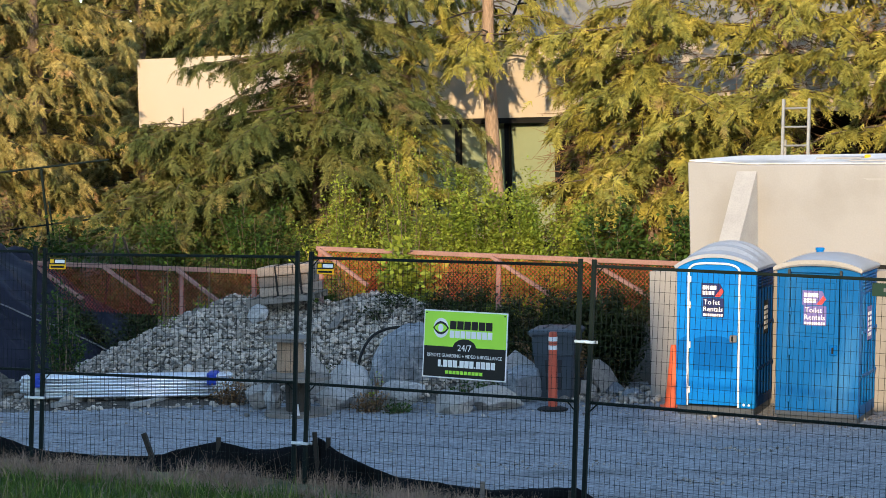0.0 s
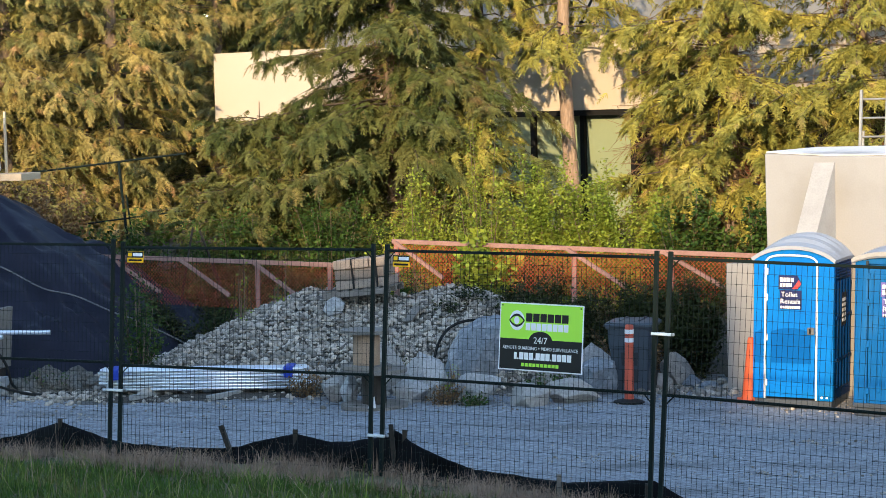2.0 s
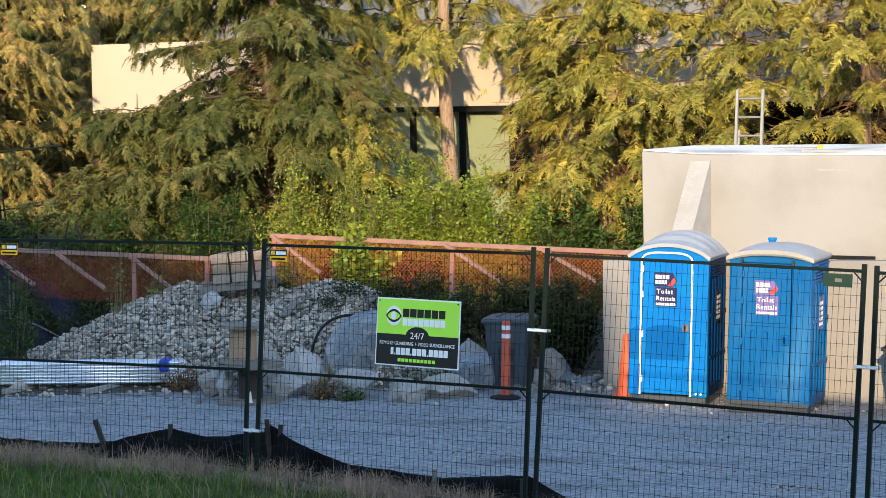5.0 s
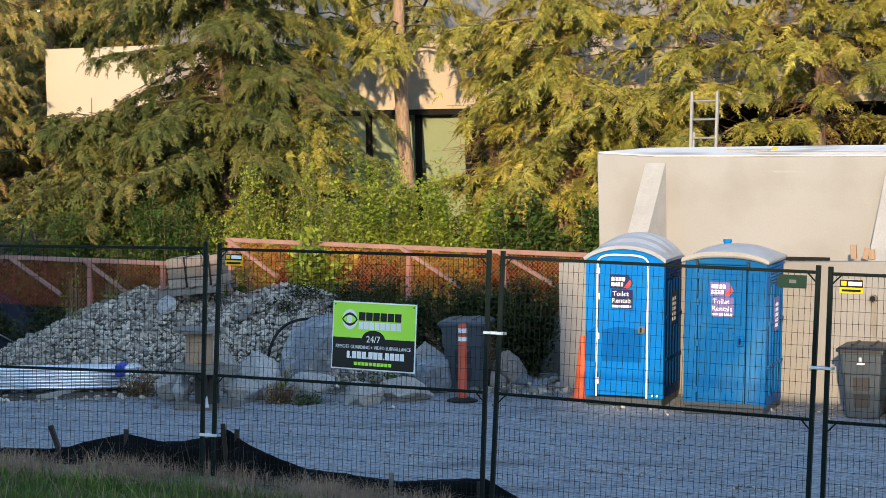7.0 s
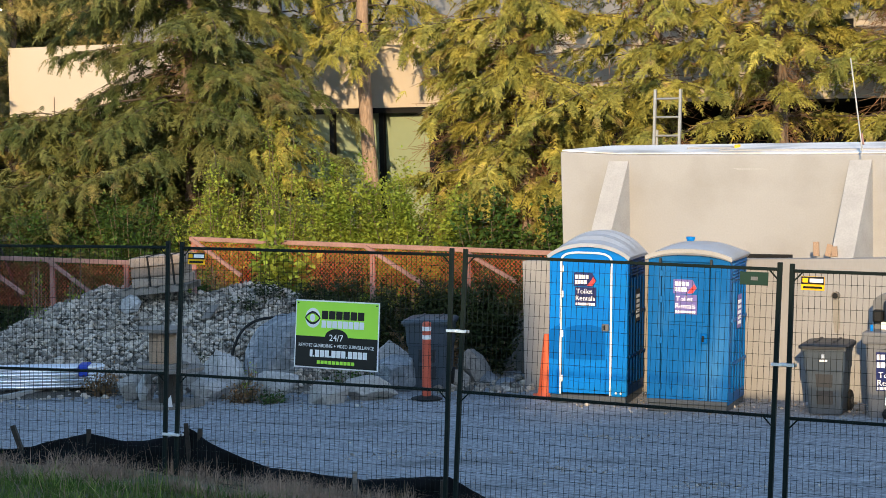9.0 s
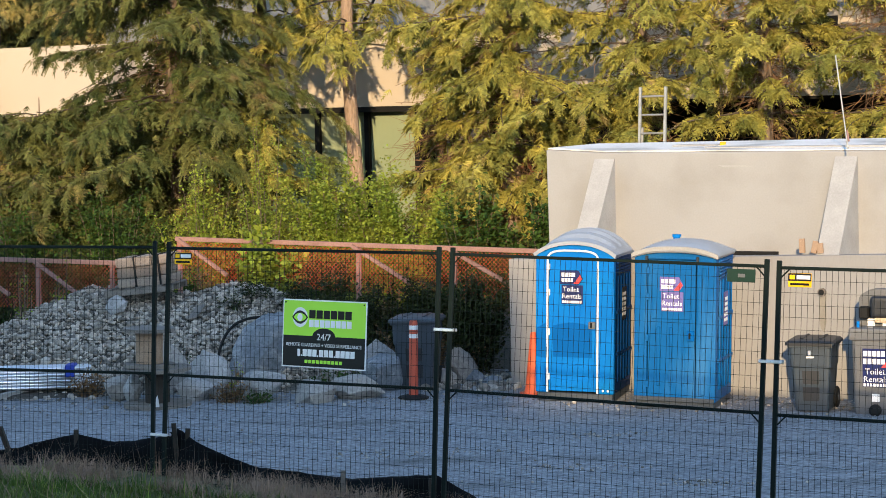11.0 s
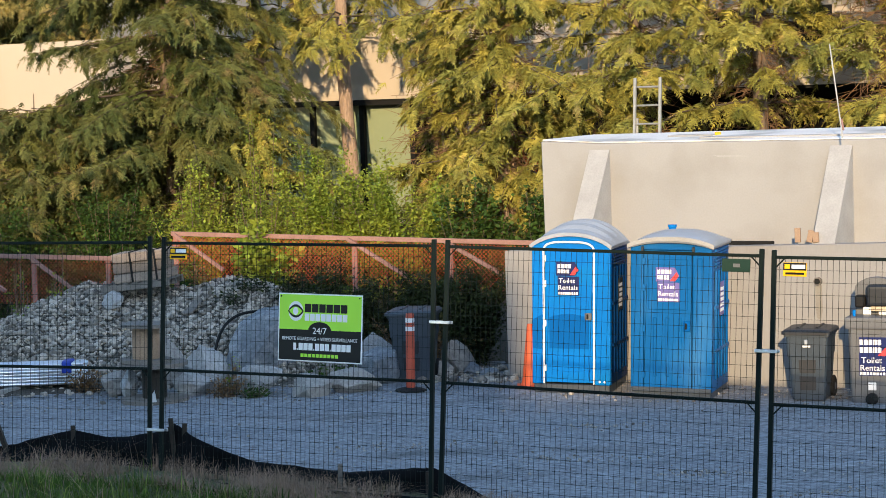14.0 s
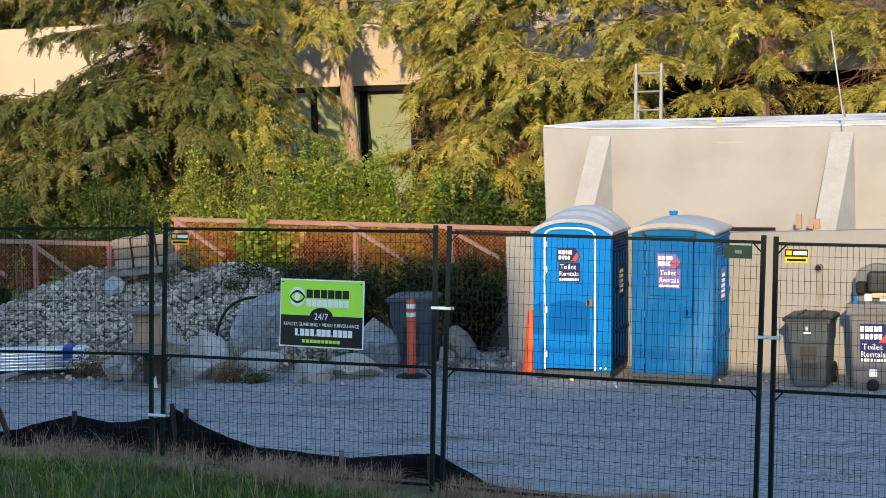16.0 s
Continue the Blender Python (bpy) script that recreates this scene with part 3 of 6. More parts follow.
def build_sign():
    """Lime and black security sign wired to the fence."""
    W, H = 0.90, 0.63
    m = FENCE[2].matrix_basis @ Matrix.Translation((1.335, -0.035, 1.65)) @ pose(0, 0, 0, 0, 0.6, 0)
    s = thing("security_sign", m, "lime green and black security notice wired to the fence", "sign")
    plate = part("plate", box(0, W, -0.004, 0, -H, 0, 0.0015), M_PAPER, s, "white-edged plate")
    part("lower_field", box(0.012, W - 0.012, -0.0065, -0.0045, -H + 0.012, -0.335), M_BLACK, s, "black lower half")
    part("upper_field", box(0.012, W - 0.012, -0.0065, -0.0045, -0.335, -0.012), M_LIME, s, "lime upper half")
    arc = [(0.45 + 0.125 * math.cos(a), -0.345 + 0.085 * math.sin(a)) for a in np.linspace(0, math.pi, 20)]
    part("arch", prism(arc, -0.0085, -0.0067), M_BLACK, s, "black arch behind the figures")
    # eye mark
    eye = lambda rx, rz, x0, z0: [(x0 + rx * math.cos(a), z0 + rz * math.sin(a)) for a in np.linspace(0, 2 * math.pi, 28)[:-1]]
    part("mark", prism(eye(0.08, 0.092, 0.19, -0.165), -0.0085, -0.0067), M_PAPER, s, "white round mark")
    lens_shape = [(0.19 + 0.085 * c, -0.165 + 0.062 * k * math.cos(c * math.pi / 2) ** 0.8) for k, cs in ((1, np.linspace(-1, 1, 12)), (-1, np.linspace(1, -1, 12))) for c in cs]
    part("mark", prism(lens_shape, -0.0102, -0.0087), M_BLACK, s, "black lens shape")
    lens_shape = [(0.19 + 0.07 * c, -0.165 + 0.04 * k * math.cos(c * math.pi / 2) ** 0.8) for k, cs in ((1, np.linspace(-1, 1, 12)), (-1, np.linspace(1, -1, 12))) for c in cs]
    part("mark", prism(lens_shape, -0.012, -0.0104), M_LIME, s, "lime lens shape")
    part("mark", prism(eye(0.028, 0.036, 0.19, -0.165), -0.0136, -0.0122), M_PAPER, s, "white pupil")
    flat = pose(0, 0, 0, 90, 0, 0)
    for i in range(6):
        part("mark", box(0.287 + i * 0.077, 0.355 + i * 0.077, -0.0085, -0.0067, -0.172, -0.095, 0.002), M_BLACK, s, "dark bar of the maker's name")
    for i in range(8):
        part("mark", box(0.287 + i * 0.058, 0.336 + i * 0.058, -0.0085, -0.0067, -0.252, -0.185, 0.002), M_PAPER, s, "white bar of the maker's name")
    words("24/7", 0.085, Matrix.Translation((0.45, -0.010, -0.345)) @ flat, M_PAPER, s, "white figures")
    words("REMOTE GUARDING + VIDEO SURVEILLANCE", 0.046, Matrix.Translation((0.45, -0.010, -0.42)) @ flat, M_PAPER, s, "white lettering", 0.86)
    x = 0.17
    for wide in (0.03, 0.012, 0.045, 0.045, 0.045, 0.012, 0.045, 0.045, 0.045, 0.012, 0.045, 0.045, 0.045, 0.045):
        part("mark", box(x, x + wide, -0.0085, -0.0067, -0.525 if wide > 0.02 else -0.525, -0.46 if wide > 0.02 else -0.51, 0.001), M_PAPER, s, "white bar in place of the number")
        x += wide + 0.0075
    for i in range(10):
        part("mark", box(0.25 + i * 0.041, 0.283 + i * 0.041, -0.0085, -0.0067, -0.588, -0.557, 0.001), M_LIME, s, "lime bar of the web address")
    for x, z in ((0.03, -0.03), (W - 0.03, -0.03), (0.03, -H + 0.03), (W - 0.03, -H + 0.03)):
        part("screw", rod((x, -0.011, z), (x, 0.03, z), 0.007, sides=8), M_DARKFRAME_SHADE, s)


build_sign()


# ---- portable toilets ----
def build_toilet(m, older):
    """A moulded cabin: skid, ribbed walls, framed door, domed roof."""
    blue = M_BLUE_OLD if older else M_BLUE
    label = "weathered blue plastic portable toilet with a milky low-domed roof" if older else "bright blue plastic portable toilet with a milky arched roof"
    t = thing("portable_toilet", m, label, "portable toilet", "portable toilets")
    W, D, H = 1.11, 1.14, 2.06
    part("skid", box(0.02, W - 0.02, 0.03, D - 0.03, -0.02, 0.10, 0.01), M_GREYBIN, t, "grey skid base")
    dw0, dw1 = 0.19, W - 0.25 if not older else W - 0.28
    for x0, x1 in ((0, dw0 - 0.012), (dw1 + 0.012, W)):
        part("front_pillar", box(x0, x1, 0, 0.12, 0.10, H, 0.025, seg=2), blue, t)
    part("front_header", box(dw0 - 0.012, dw1 + 0.012, 0.06, 0.10, 1.93 if not older else 1.96, H, 0.01), blue, t)
    part("back_wall", box(0.03, W - 0.03, D - 0.05, D, 0.10, H, 0.012), blue, t)
    for x0, x1, s in ((0.0, 0.05, -1), (W - 0.05, W, 1)):
        # newer cabin's right wall: shade put into the colour as a navy blue
        skin = blue if older or s < 0 else M_BLUE_SHADED
        side = part("side_wall", box(x0 + (0.01 if s < 0 else 0), x1 - (0.01 if s > 0 else 0), 0.12, D, 0.10, H, 0.01), skin, t, "" if skin is blue else "side wall coloured navy for shade")
        for i in range(5):
            y = 0.24 + i * 0.185
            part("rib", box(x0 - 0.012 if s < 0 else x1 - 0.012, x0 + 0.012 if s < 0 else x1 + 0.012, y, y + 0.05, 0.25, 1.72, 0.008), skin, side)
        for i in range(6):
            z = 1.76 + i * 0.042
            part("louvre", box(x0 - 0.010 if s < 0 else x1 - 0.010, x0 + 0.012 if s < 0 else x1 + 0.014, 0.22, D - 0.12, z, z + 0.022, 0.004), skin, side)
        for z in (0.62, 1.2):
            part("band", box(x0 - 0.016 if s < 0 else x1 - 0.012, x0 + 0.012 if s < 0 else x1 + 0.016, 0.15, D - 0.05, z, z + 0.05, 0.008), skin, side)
    # door with arched top and raised fields
    if not older:
        arch = [(dw0, 0.13), (dw1, 0.13), (dw1, 1.93)] + [((dw0 + dw1) / 2 + (dw1 - dw0) / 2 * (1 if math.cos(a) > 0 else -1) * abs(math.cos(a)) ** 0.6, 1.93 + 0.125 * math.sin(a) ** 0.8) for a in np.linspace(0.2, math.pi - 0.2, 12)] + [(dw0, 1.93)]
    else:
        arch = [(dw0, 0.13), (dw1, 0.13), (dw1, 1.95), (dw0, 1.95)]
    door = part("door", prism(arch, 0.012, 0.055), blue, t, "closed moulded door")
    def field(z0, z1, material, bow):
        pts = [(dw0 + 0.06, z0), (dw1 - 0.06, z0)] + [((dw0 + dw1) / 2 + ((dw1 - dw0) / 2 - 0.06) * c, z1 + bow * (1 - c * c)) for c in np.linspace(1, -1, 9)]
        part("raised_field", prism(pts, 0.0, 0.02), material, door)
    if not older:
        # this field's deep blue is a cast shadow put into the colour
        field(0.60, 1.03, M_BLUE_DEEP, 0.05)
        field(0.38, 0.52, blue, -0.035)
        field(0.20, 0.31, blue, -0.03)
        field(1.16, 1.26, blue, 0.04)
        # the same painted shadow, carried on over the left pillar
        part("raised_field", prism([(0.012, 0.60), (dw0 - 0.045, 0.58), (dw0 - 0.045, 1.07), (0.012, 0.99)], -0.008, 0.01), M_BLUE_DEEP, t, "moulded panel coloured deeper blue for a shadow")
        for z0, z1 in ((0.18, 0.52), (1.14, 1.56), (1.64, 1.86)):
            part("raised_field", prism([(0.03, z0), (dw0 - 0.06, z0 + 0.03), (dw0 - 0.06, z1), (0.03, z1 - 0.04)], -0.008, 0.01), blue, t)
        for z0, z1 in ((0.18, 0.50), (0.60, 1.08), (1.16, 1.56), (1.64, 1.86)):
            part("raised_field", prism([(dw1 + 0.065, z0 + 0.03), (W - 0.035, z0), (W - 0.035, z1), (dw1 + 0.065, z1 - 0.04)], -0.008, 0.01), blue, t)
        for x in (W - 0.15, W - 0.08):
            part("rivet", rod((x, -0.006, 0.15), (x, 0.01, 0.15), 0.016, sides=10), M_WHITE, t, "pale plastic plug")
        # white trim round the door
        outer = [(p[0] + (0.02 if p[0] > 0.5 else -0.02), p[1] + (0.02 if p[1] > 1.5 else -0.02)) for p in arch]
        for (xa, za), (xb, zb) in list(zip(outer, outer[1:] + outer[:1]))[1:]:
            part("trim", rod((xa, 0.0, za), (xb, 0.0, zb), 0.015, sides=6), M_WHITE, door, "white door trim")
    else:
        for i in range(3):
            x = dw0 + 0.12 + i * 0.17
            part("flute", box(x, x + 0.05, 0.0, 0.02, 0.3, 1.1, 0.01), blue, door)
        part("raised_field", box(dw0 + 0.05, dw1 - 0.05, 0.002, 0.02, 1.2, 1.88, 0.01), blue, door)
        part("flute", box(W - 0.20, W - 0.13, -0.012, 0.03, 0.2, 1.9, 0.012), blue, t)
    # latch, hinges
    lx = dw1 - 0.11
    latch = part("latch", box(lx, lx + 0.10, -0.015, 0.02, 1.0 if not older else 0.92, 1.10 if not older else 1.06, 0.01), M_GREYSINK if not older else M_BLUE_DEEP, door, "grey latch box")
    part("handle", box(lx + 0.03, lx + 0.055, -0.035, -0.012, 1.02 if not older else 0.95, 1.085 if not older else 1.03, 0.004), M_DARKFRAME_SHADE, latch)
    for z in (0.28, 0.9, 1.45, 1.8):
        part("hinge", box(dw0 - 0.025, dw0 + 0.015, -0.012, 0.02, z, z + 0.09, 0.004), M_BLUE_OLD if older else M_WHITE, door)
    # roof: arched in front view for the newer one, a shallow dome for the older
    n, k = 17, 15
    b = bmesh.new()
    grid = []
    for j in range(k):
        v = j / (k - 1)
        row = []
        for i in range(n):
            s = i / (n - 1) * 2 - 1
            if older:
                z = H - 0.02 + 0.17 * (1 - abs(s) ** 2.6) * (1 - 0.55 * abs(2 * v - 1) ** 3) + 0.03
            else:
                rise = 0.155 + 0.135 * math.sin(min(1.0, v * 1.5) * math.pi / 2)
                z = H - 0.03 + rise * (1 - abs(s) ** 2.1) ** 0.9 - 0.03 * max(0.0, 2 * v - 1) ** 4
                z += 0.022 * (1 if j % 4 in (0, 1) else -0.4) * (1 - abs(s) ** 4)
            row.append(b.verts.new((W / 2 + s * (W / 2 + 0.03), -0.03 + v * (D + 0.06), z)))
        grid.append(row)
    for j in range(k - 1):
        for i in range(n - 1):
            b.faces.new((grid[j][i], grid[j][i + 1], grid[j + 1][i + 1], grid[j + 1][i]))
    r = bmesh.ops.extrude_face_region(b, geom=b.faces[:])
    for e in r["geom"]:
        if isinstance(e, bmesh.types.BMVert):
            e.co.z -= 0.05
            e.co.x += (W / 2 - e.co.x) * 0.03
    bmesh.ops.recalc_face_normals(b, faces=b.faces)
    roof = part("roof", b, M_SKYLIGHT, t, "milky translucent-looking domed roof", smooth=older)
    # gable infill under the arch
    if older:
        pts = [(0, H - 0.05), (W, H - 0.05)] + [(W / 2 + W / 2 * s, H - 0.06 + 0.10 * (1 - abs(s) ** 2.6)) for s in np.linspace(1, -1, 11)]
    else:
        pts = [(0.0, H - 0.08), (W, H - 0.08)] + [(W / 2 + W / 2 * s, H - 0.055 + 0.155 * (1 - abs(s) ** 2.1) ** 0.9) for s in np.linspace(1, -1, 13)]
    part("gable", prism(pts, 0.016, 0.05), blue, t)
    part("gable", prism(pts, D - 0.05, D - 0.016), blue, t)
    if older:
        lip = [(W / 2 + (W / 2 + 0.03) * q, H + 0.02 + 0.10 * (1 - abs(q) ** 2.6)) for q in np.linspace(-1, 1, 13)]
        part("roof_edge", prism(lip + [(q, z - 0.055) for q, z in lip[::-1]], -0.05, -0.032), M_CREAM, t, "cream edge of the roof")
        for x in (0.16, W - 0.26):
            part("roof_clip", box(x, x + 0.035, -0.062, -0.02, H - 0.09, H - 0.01, 0.006), M_GREYLID, t, "dark roof clip")
        part("kick_strip", box(0.01, W - 0.01, -0.012, 0.03, 0.10, 0.16, 0.006), M_GREYBIN, t, "dusty grey strip along the foot")
        part("vent_pipe", lathe([(0.05, 2.0), (0.05, 2.24), (0.062, 2.24), (0.062, 2.275)], 14, m=Matrix.Translation((0.36, D - 0.2, 0))), M_BLUE, t, "blue vent pipe")
    # notice on the door
    sx, sz = (dw0 + 0.18, 1.80) if not older else (dw0 + 0.18, 1.77)
    st = part("sticker", box(sx, sx + 0.30, -0.007, -0.001, sz - 0.46, sz - 0.20), M_NAVY if not older else M_LILAC, t, "navy rental notice" if not older else "faded lilac rental notice")
    up = part("sticker", prism([(sx - 0.02, sz - 0.19), (sx + 0.24, sz - 0.19), (sx + 0.30, sz - 0.11), (sx + 0.24, sz), (sx - 0.02, sz)], -0.007, -0.001), M_NAVY if not older else M_LILAC, t)
    part("mark", prism([(sx + 0.17, sz - 0.18), (sx + 0.24, sz - 0.18), (sx + 0.29, sz - 0.11), (sx + 0.26, sz - 0.06)], -0.010, -0.0075), M_RED, up)
    for zz, wd in ((0.03, 0.20), (0.105, 0.17)):
        for q in range(4):
            part("mark", box(sx + q * wd / 4, sx + (q + 0.8) * wd / 4, -0.0095, -0.0075, sz - zz - 0.055, sz - zz), M_PAPER, up, "white bar of the maker's name")
    flat = pose(0, 0, 0, 90, 0, 0)
    words("Toilet", 0.095, Matrix.Translation((sx + 0.13, -0.0085, sz - 0.26)) @ flat, M_PAPER, st)
    words("Rentals", 0.095, Matrix.Translation((sx + 0.145, -0.0085, sz - 0.355)) @ flat, M_PAPER, st)
    for q in range(9):
        part("mark", box(sx + 0.012 + q * 0.031, sx + 0.034 + q * 0.031, -0.0095, -0.0075, sz - 0.45, sz - 0.415), M_PAPER, st, "white bar in place of the number")
    side = part("sticker", box(W + 0.017, W + 0.021, 0.42, 0.70, 1.1, 1.55), M_BLACK if not older else M_LILAC, t, "notice on the side wall")
    for zz in (1.15, 1.22, 1.29, 1.36, 1.43):
        part("mark", box(W + 0.0215, W + 0.024, 0.45, 0.66, zz, zz + 0.045), M_PAPER, side)
    return t


build_toilet(pose(3.135, 28.68, 0.03, 0, 1.5, -21), False)
build_toilet(pose(4.345, 27.66, 0.02, 0, 1.6, -23), True)


# ---- foliage ----
rng = np.random.default_rng(7)


def spray(n=8, l=0.32, thin=1.0, seed=1):
    """A flat drooping frond along +x: paired side twigs that shorten to the tip, each toothed by short needle tufts. Returns triangles."""
    g = np.random.default_rng(seed)
    tris = []
    def blade(a, d, w):
        nrm = np.cross(d, (0, 0, 1.0) + g.normal(0, 0.3, 3))
        nrm = nrm / (np.linalg.norm(nrm) + 1e-9) * w * thin
        tris.append([a + nrm, a - nrm, a + d])
    for i in range(n):
        f = 0.02 + 0.92 * i / (n - 1)
        for side in (-1, 1):
            L = l * (0.42 - 0.27 * f) * g.uniform(0.6, 1.3)
            ang = side * (0.95 - 0.3 * f) + g.normal(0, 0.13)
            a = np.array([l * f, 0, -0.22 * l * f * f])
            blade(a, np.array([math.cos(ang), math.sin(ang), g.uniform(-0.5, 0.1)]) * L, 0.0065 + L * 0.10)
    blade(np.array([l * 0.65, 0, -0.09 * l]), np.array([l * 0.42, 0, -0.14 * l]), 0.010)
    return np.array(tris)


SPRAY = spray(7, 0.27)
SPRAY_FAR = spray(5, 0.34, 2.6)


def place(quads, origins, fwd, up, scale):
    """Copies of quads at origins, their x along fwd and z near up."""
    f = fwd / np.linalg.norm(fwd, axis=1, keepdims=True)
    s = np.cross(up, f)
    s /= np.linalg.norm(s, axis=1, keepdims=True) + 1e-9
    u = np.cross(f, s)
    q = quads.reshape(-1, 3)
    out = origins[:, None] + scale[:, None, None] * (f[:, None] * q[None, :, :1] + s[:, None] * q[None, :, 1:2] + u[:, None] * q[None, :, 2:3])
    return out.reshape(-1, 3)


def blade_mesh(name, verts, material, k=4):
    return mesh_from(name, verts, np.arange(len(verts)).reshape(-1, k), material)


def tube_chain(pts, radii, sides=6):
    """A bent tapering limb through pts: verts and quads."""
    pts = np.array(pts)
    V, Fc = [], []
    for i, (p, r) in enumerate(zip(pts, radii)):
        d = pts[min(i + 1, len(pts) - 1)] - pts[max(i - 1, 0)]
        d /= np.linalg.norm(d) + 1e-9
        a = np.cross(d, (0.3, 0.2, 0.93) if abs(d[2]) < 0.9 else (1, 0, 0))
        a /= np.linalg.norm(a)
        b = np.cross(d, a)
        for k in range(sides):
            t = 2 * math.pi * k / sides
            V.append(p + r * (math.cos(t) * a + math.sin(t) * b))
    for i in range(len(pts) - 1):
        for k in range(sides):
            Fc.append((i * sides + k, i * sides + (k + 1) % sides, (i + 1) * sides + (k + 1) % sides, (i + 1) * sides + k))
    return np.array(V), np.array(Fc)


def conifer(x, y, height, reach, low, material, bark, label, trunk_r=0.16, limbs=7, per=16, droop=0.5, top=6.9, size=1.0, lean=(0.0, 0.0), toward=None, seed=1, hang=0.5, gappy=0.0, taper=0.75, frond=SPRAY, width=0.45, dead=0, gap=0.55, back=0.3, core=9):
    """A conifer: tapered trunk, tiers of drooping limbs with gaps between, crown of many flat fronds. toward: (azimuth degrees, weight) the heavier side.
    gap: metres between tiers; limbs: limbs in a tier; back: the share of fronds on limbs that point away from the yard."""
    g = np.random.default_rng(seed)
    z0 = ground_z(x, y) - 0.1
    tree = thing("conifer_tree", pose(x, y, z0), label, "tree", "conifers")
    zs = np.linspace(0, height, 14)
    pts = [(lean[0] * z + 0.05 * math.sin(z * 0.8 + seed), lean[1] * z + 0.05 * math.cos(z * 0.6 + seed), z) for z in zs]
    rad = [trunk_r * (1 - 0.85 * (z / height)) * (1.35 if z < 0.3 else 1) for z in zs]
    v, f = tube_chain(pts, rad, 12)
    trunk = new("trunk", mesh_from("trunk", v, f, bark, True))
    trunk.parent = tree
    LV, LF, base = [], [], 0
    org, fw, sc = [], [], []
    inner, inner_fw, inner_sc = [], [], []
    tiers = int((height - low) / gap)
    for i in range(tiers * limbs):
        h = low + gap * (i // limbs) + g.normal(0, 0.10)
        rel = min(0.98, max(0.0, (h - low) / (height - low)))
        az = g.random() * 2 * math.pi
        L = reach * (1 - rel) ** taper * g.uniform(0.45, 1.15) + 0.25
        if toward:
            L *= 1 + toward[1] * math.cos(az - radians(toward[0]))
        if g.random() < gappy or (h > top and g.random() < 0.5):
            continue
        c, s = math.cos(az), math.sin(az)
        k = 6
        tt = np.linspace(0, 1, k)
        sag = droop * g.uniform(0.5, 1.35)
        wob = g.uniform(-0.3, 0.3)
        P = np.array([(lean[0] * h + c * L * t - s * wob * L * t * t, lean[1] * h + s * L * t + c * wob * L * t * t, h + L * (0.10 * t - sag * t * t + 0.12 * sag * t ** 4)) for t in tt])
        P[1:] += g.normal(0, 0.03, (k - 1, 3))
        v, f = tube_chain(P, [0.021 * (1 - 0.85 * t) * (0.5 + L * 0.25) for t in tt], 3)
        LV.append(v)
        LF.append(f + base)
        base += len(v)
        m = per * L / 2 * (back if s > 0.35 else 1.0) * (0.12 if h > top else 1.0)
        m = max(2, int(m))
        # coarse old foliage near the trunk
        for j in range(int(L * core) if h < top else 0):
            t = g.uniform(0.05, 0.62)
            a = min(int(t * (k - 1)), k - 2)
            inner.append(P[a] + (P[a + 1] - P[a]) * g.random() + g.normal(0, 0.10, 3) - (0, 0, 0.08))
            inner_fw.append(np.array([*g.normal(0, 0.7, 2), -0.55]) + P[a + 1] - P[a])
            inner_sc.append(g.uniform(1.1, 1.6))
        # boughlets leave the limb to both sides; fronds sit along them, flat near the limb and hanging at their ends
        twigs = max(3, int(L * 4.5))
        at, side = g.uniform(0.15, 1.0, twigs), np.where(np.arange(twigs) % 2, 1, -1)
        reach_out = width * min(1.25, L / 2.0) * (1.15 - 0.75 * at) * g.uniform(0.55, 1.4, twigs)
        turns = side * g.uniform(0.5, 1.05, twigs)
        falls = hang * g.uniform(0.15, 1.1, twigs)
        for j in range(m):
            q = g.integers(twigs)
            t = at[q]
            a = min(int(t * (k - 1)), k - 2)
            p = P[a] + (P[a + 1] - P[a]) * (t * (k - 1) - a)
            d = P[a + 1] - P[a]
            d = d / np.linalg.norm(d)
            ct, st = math.cos(turns[q]), math.sin(turns[q])
            b = np.array([d[0] * ct - d[1] * st, d[0] * st + d[1] * ct, d[2] * 0.6])
            e = g.random()
            o = p + b * reach_out[q] * e - np.array([0, 0, falls[q] * reach_out[q] * e * e * 0.8])
            if g.random() < 0.15:
                o, b = P[a] + (P[a + 1] - P[a]) * g.random(), d
            org.append(o + g.normal(0, 0.022, 3))
            fw.append(b + np.array([*g.normal(0, 0.28, 2), -falls[q] * (0.2 + 1.1 * e) * g.uniform(0.5, 1.2)]))
            sc.append(size * g.uniform(0.6, 1.35) * (1.15 - 0.35 * t))
    limb = new("branchwork", mesh_from("branchwork", np.vstack(LV), np.vstack(LF), M_LIMB, True))
    limb.parent = tree
    tagged(limb, kind="stuff")
    tris = []
    for o, w, q, shape in ((org, fw, sc, frond), (inner, inner_fw, inner_sc, SPRAY)):
        if len(o):
            up = np.tile((0, 0, 1.0), (len(o), 1)) + g.normal(0, 0.42, (len(o), 3))
            tris.append(place(shape, np.array(o), np.array(w), up, np.array(q)))
    crown = new("crown", blade_mesh("crown", np.vstack(tris), material, 3))
    crown.parent = tree
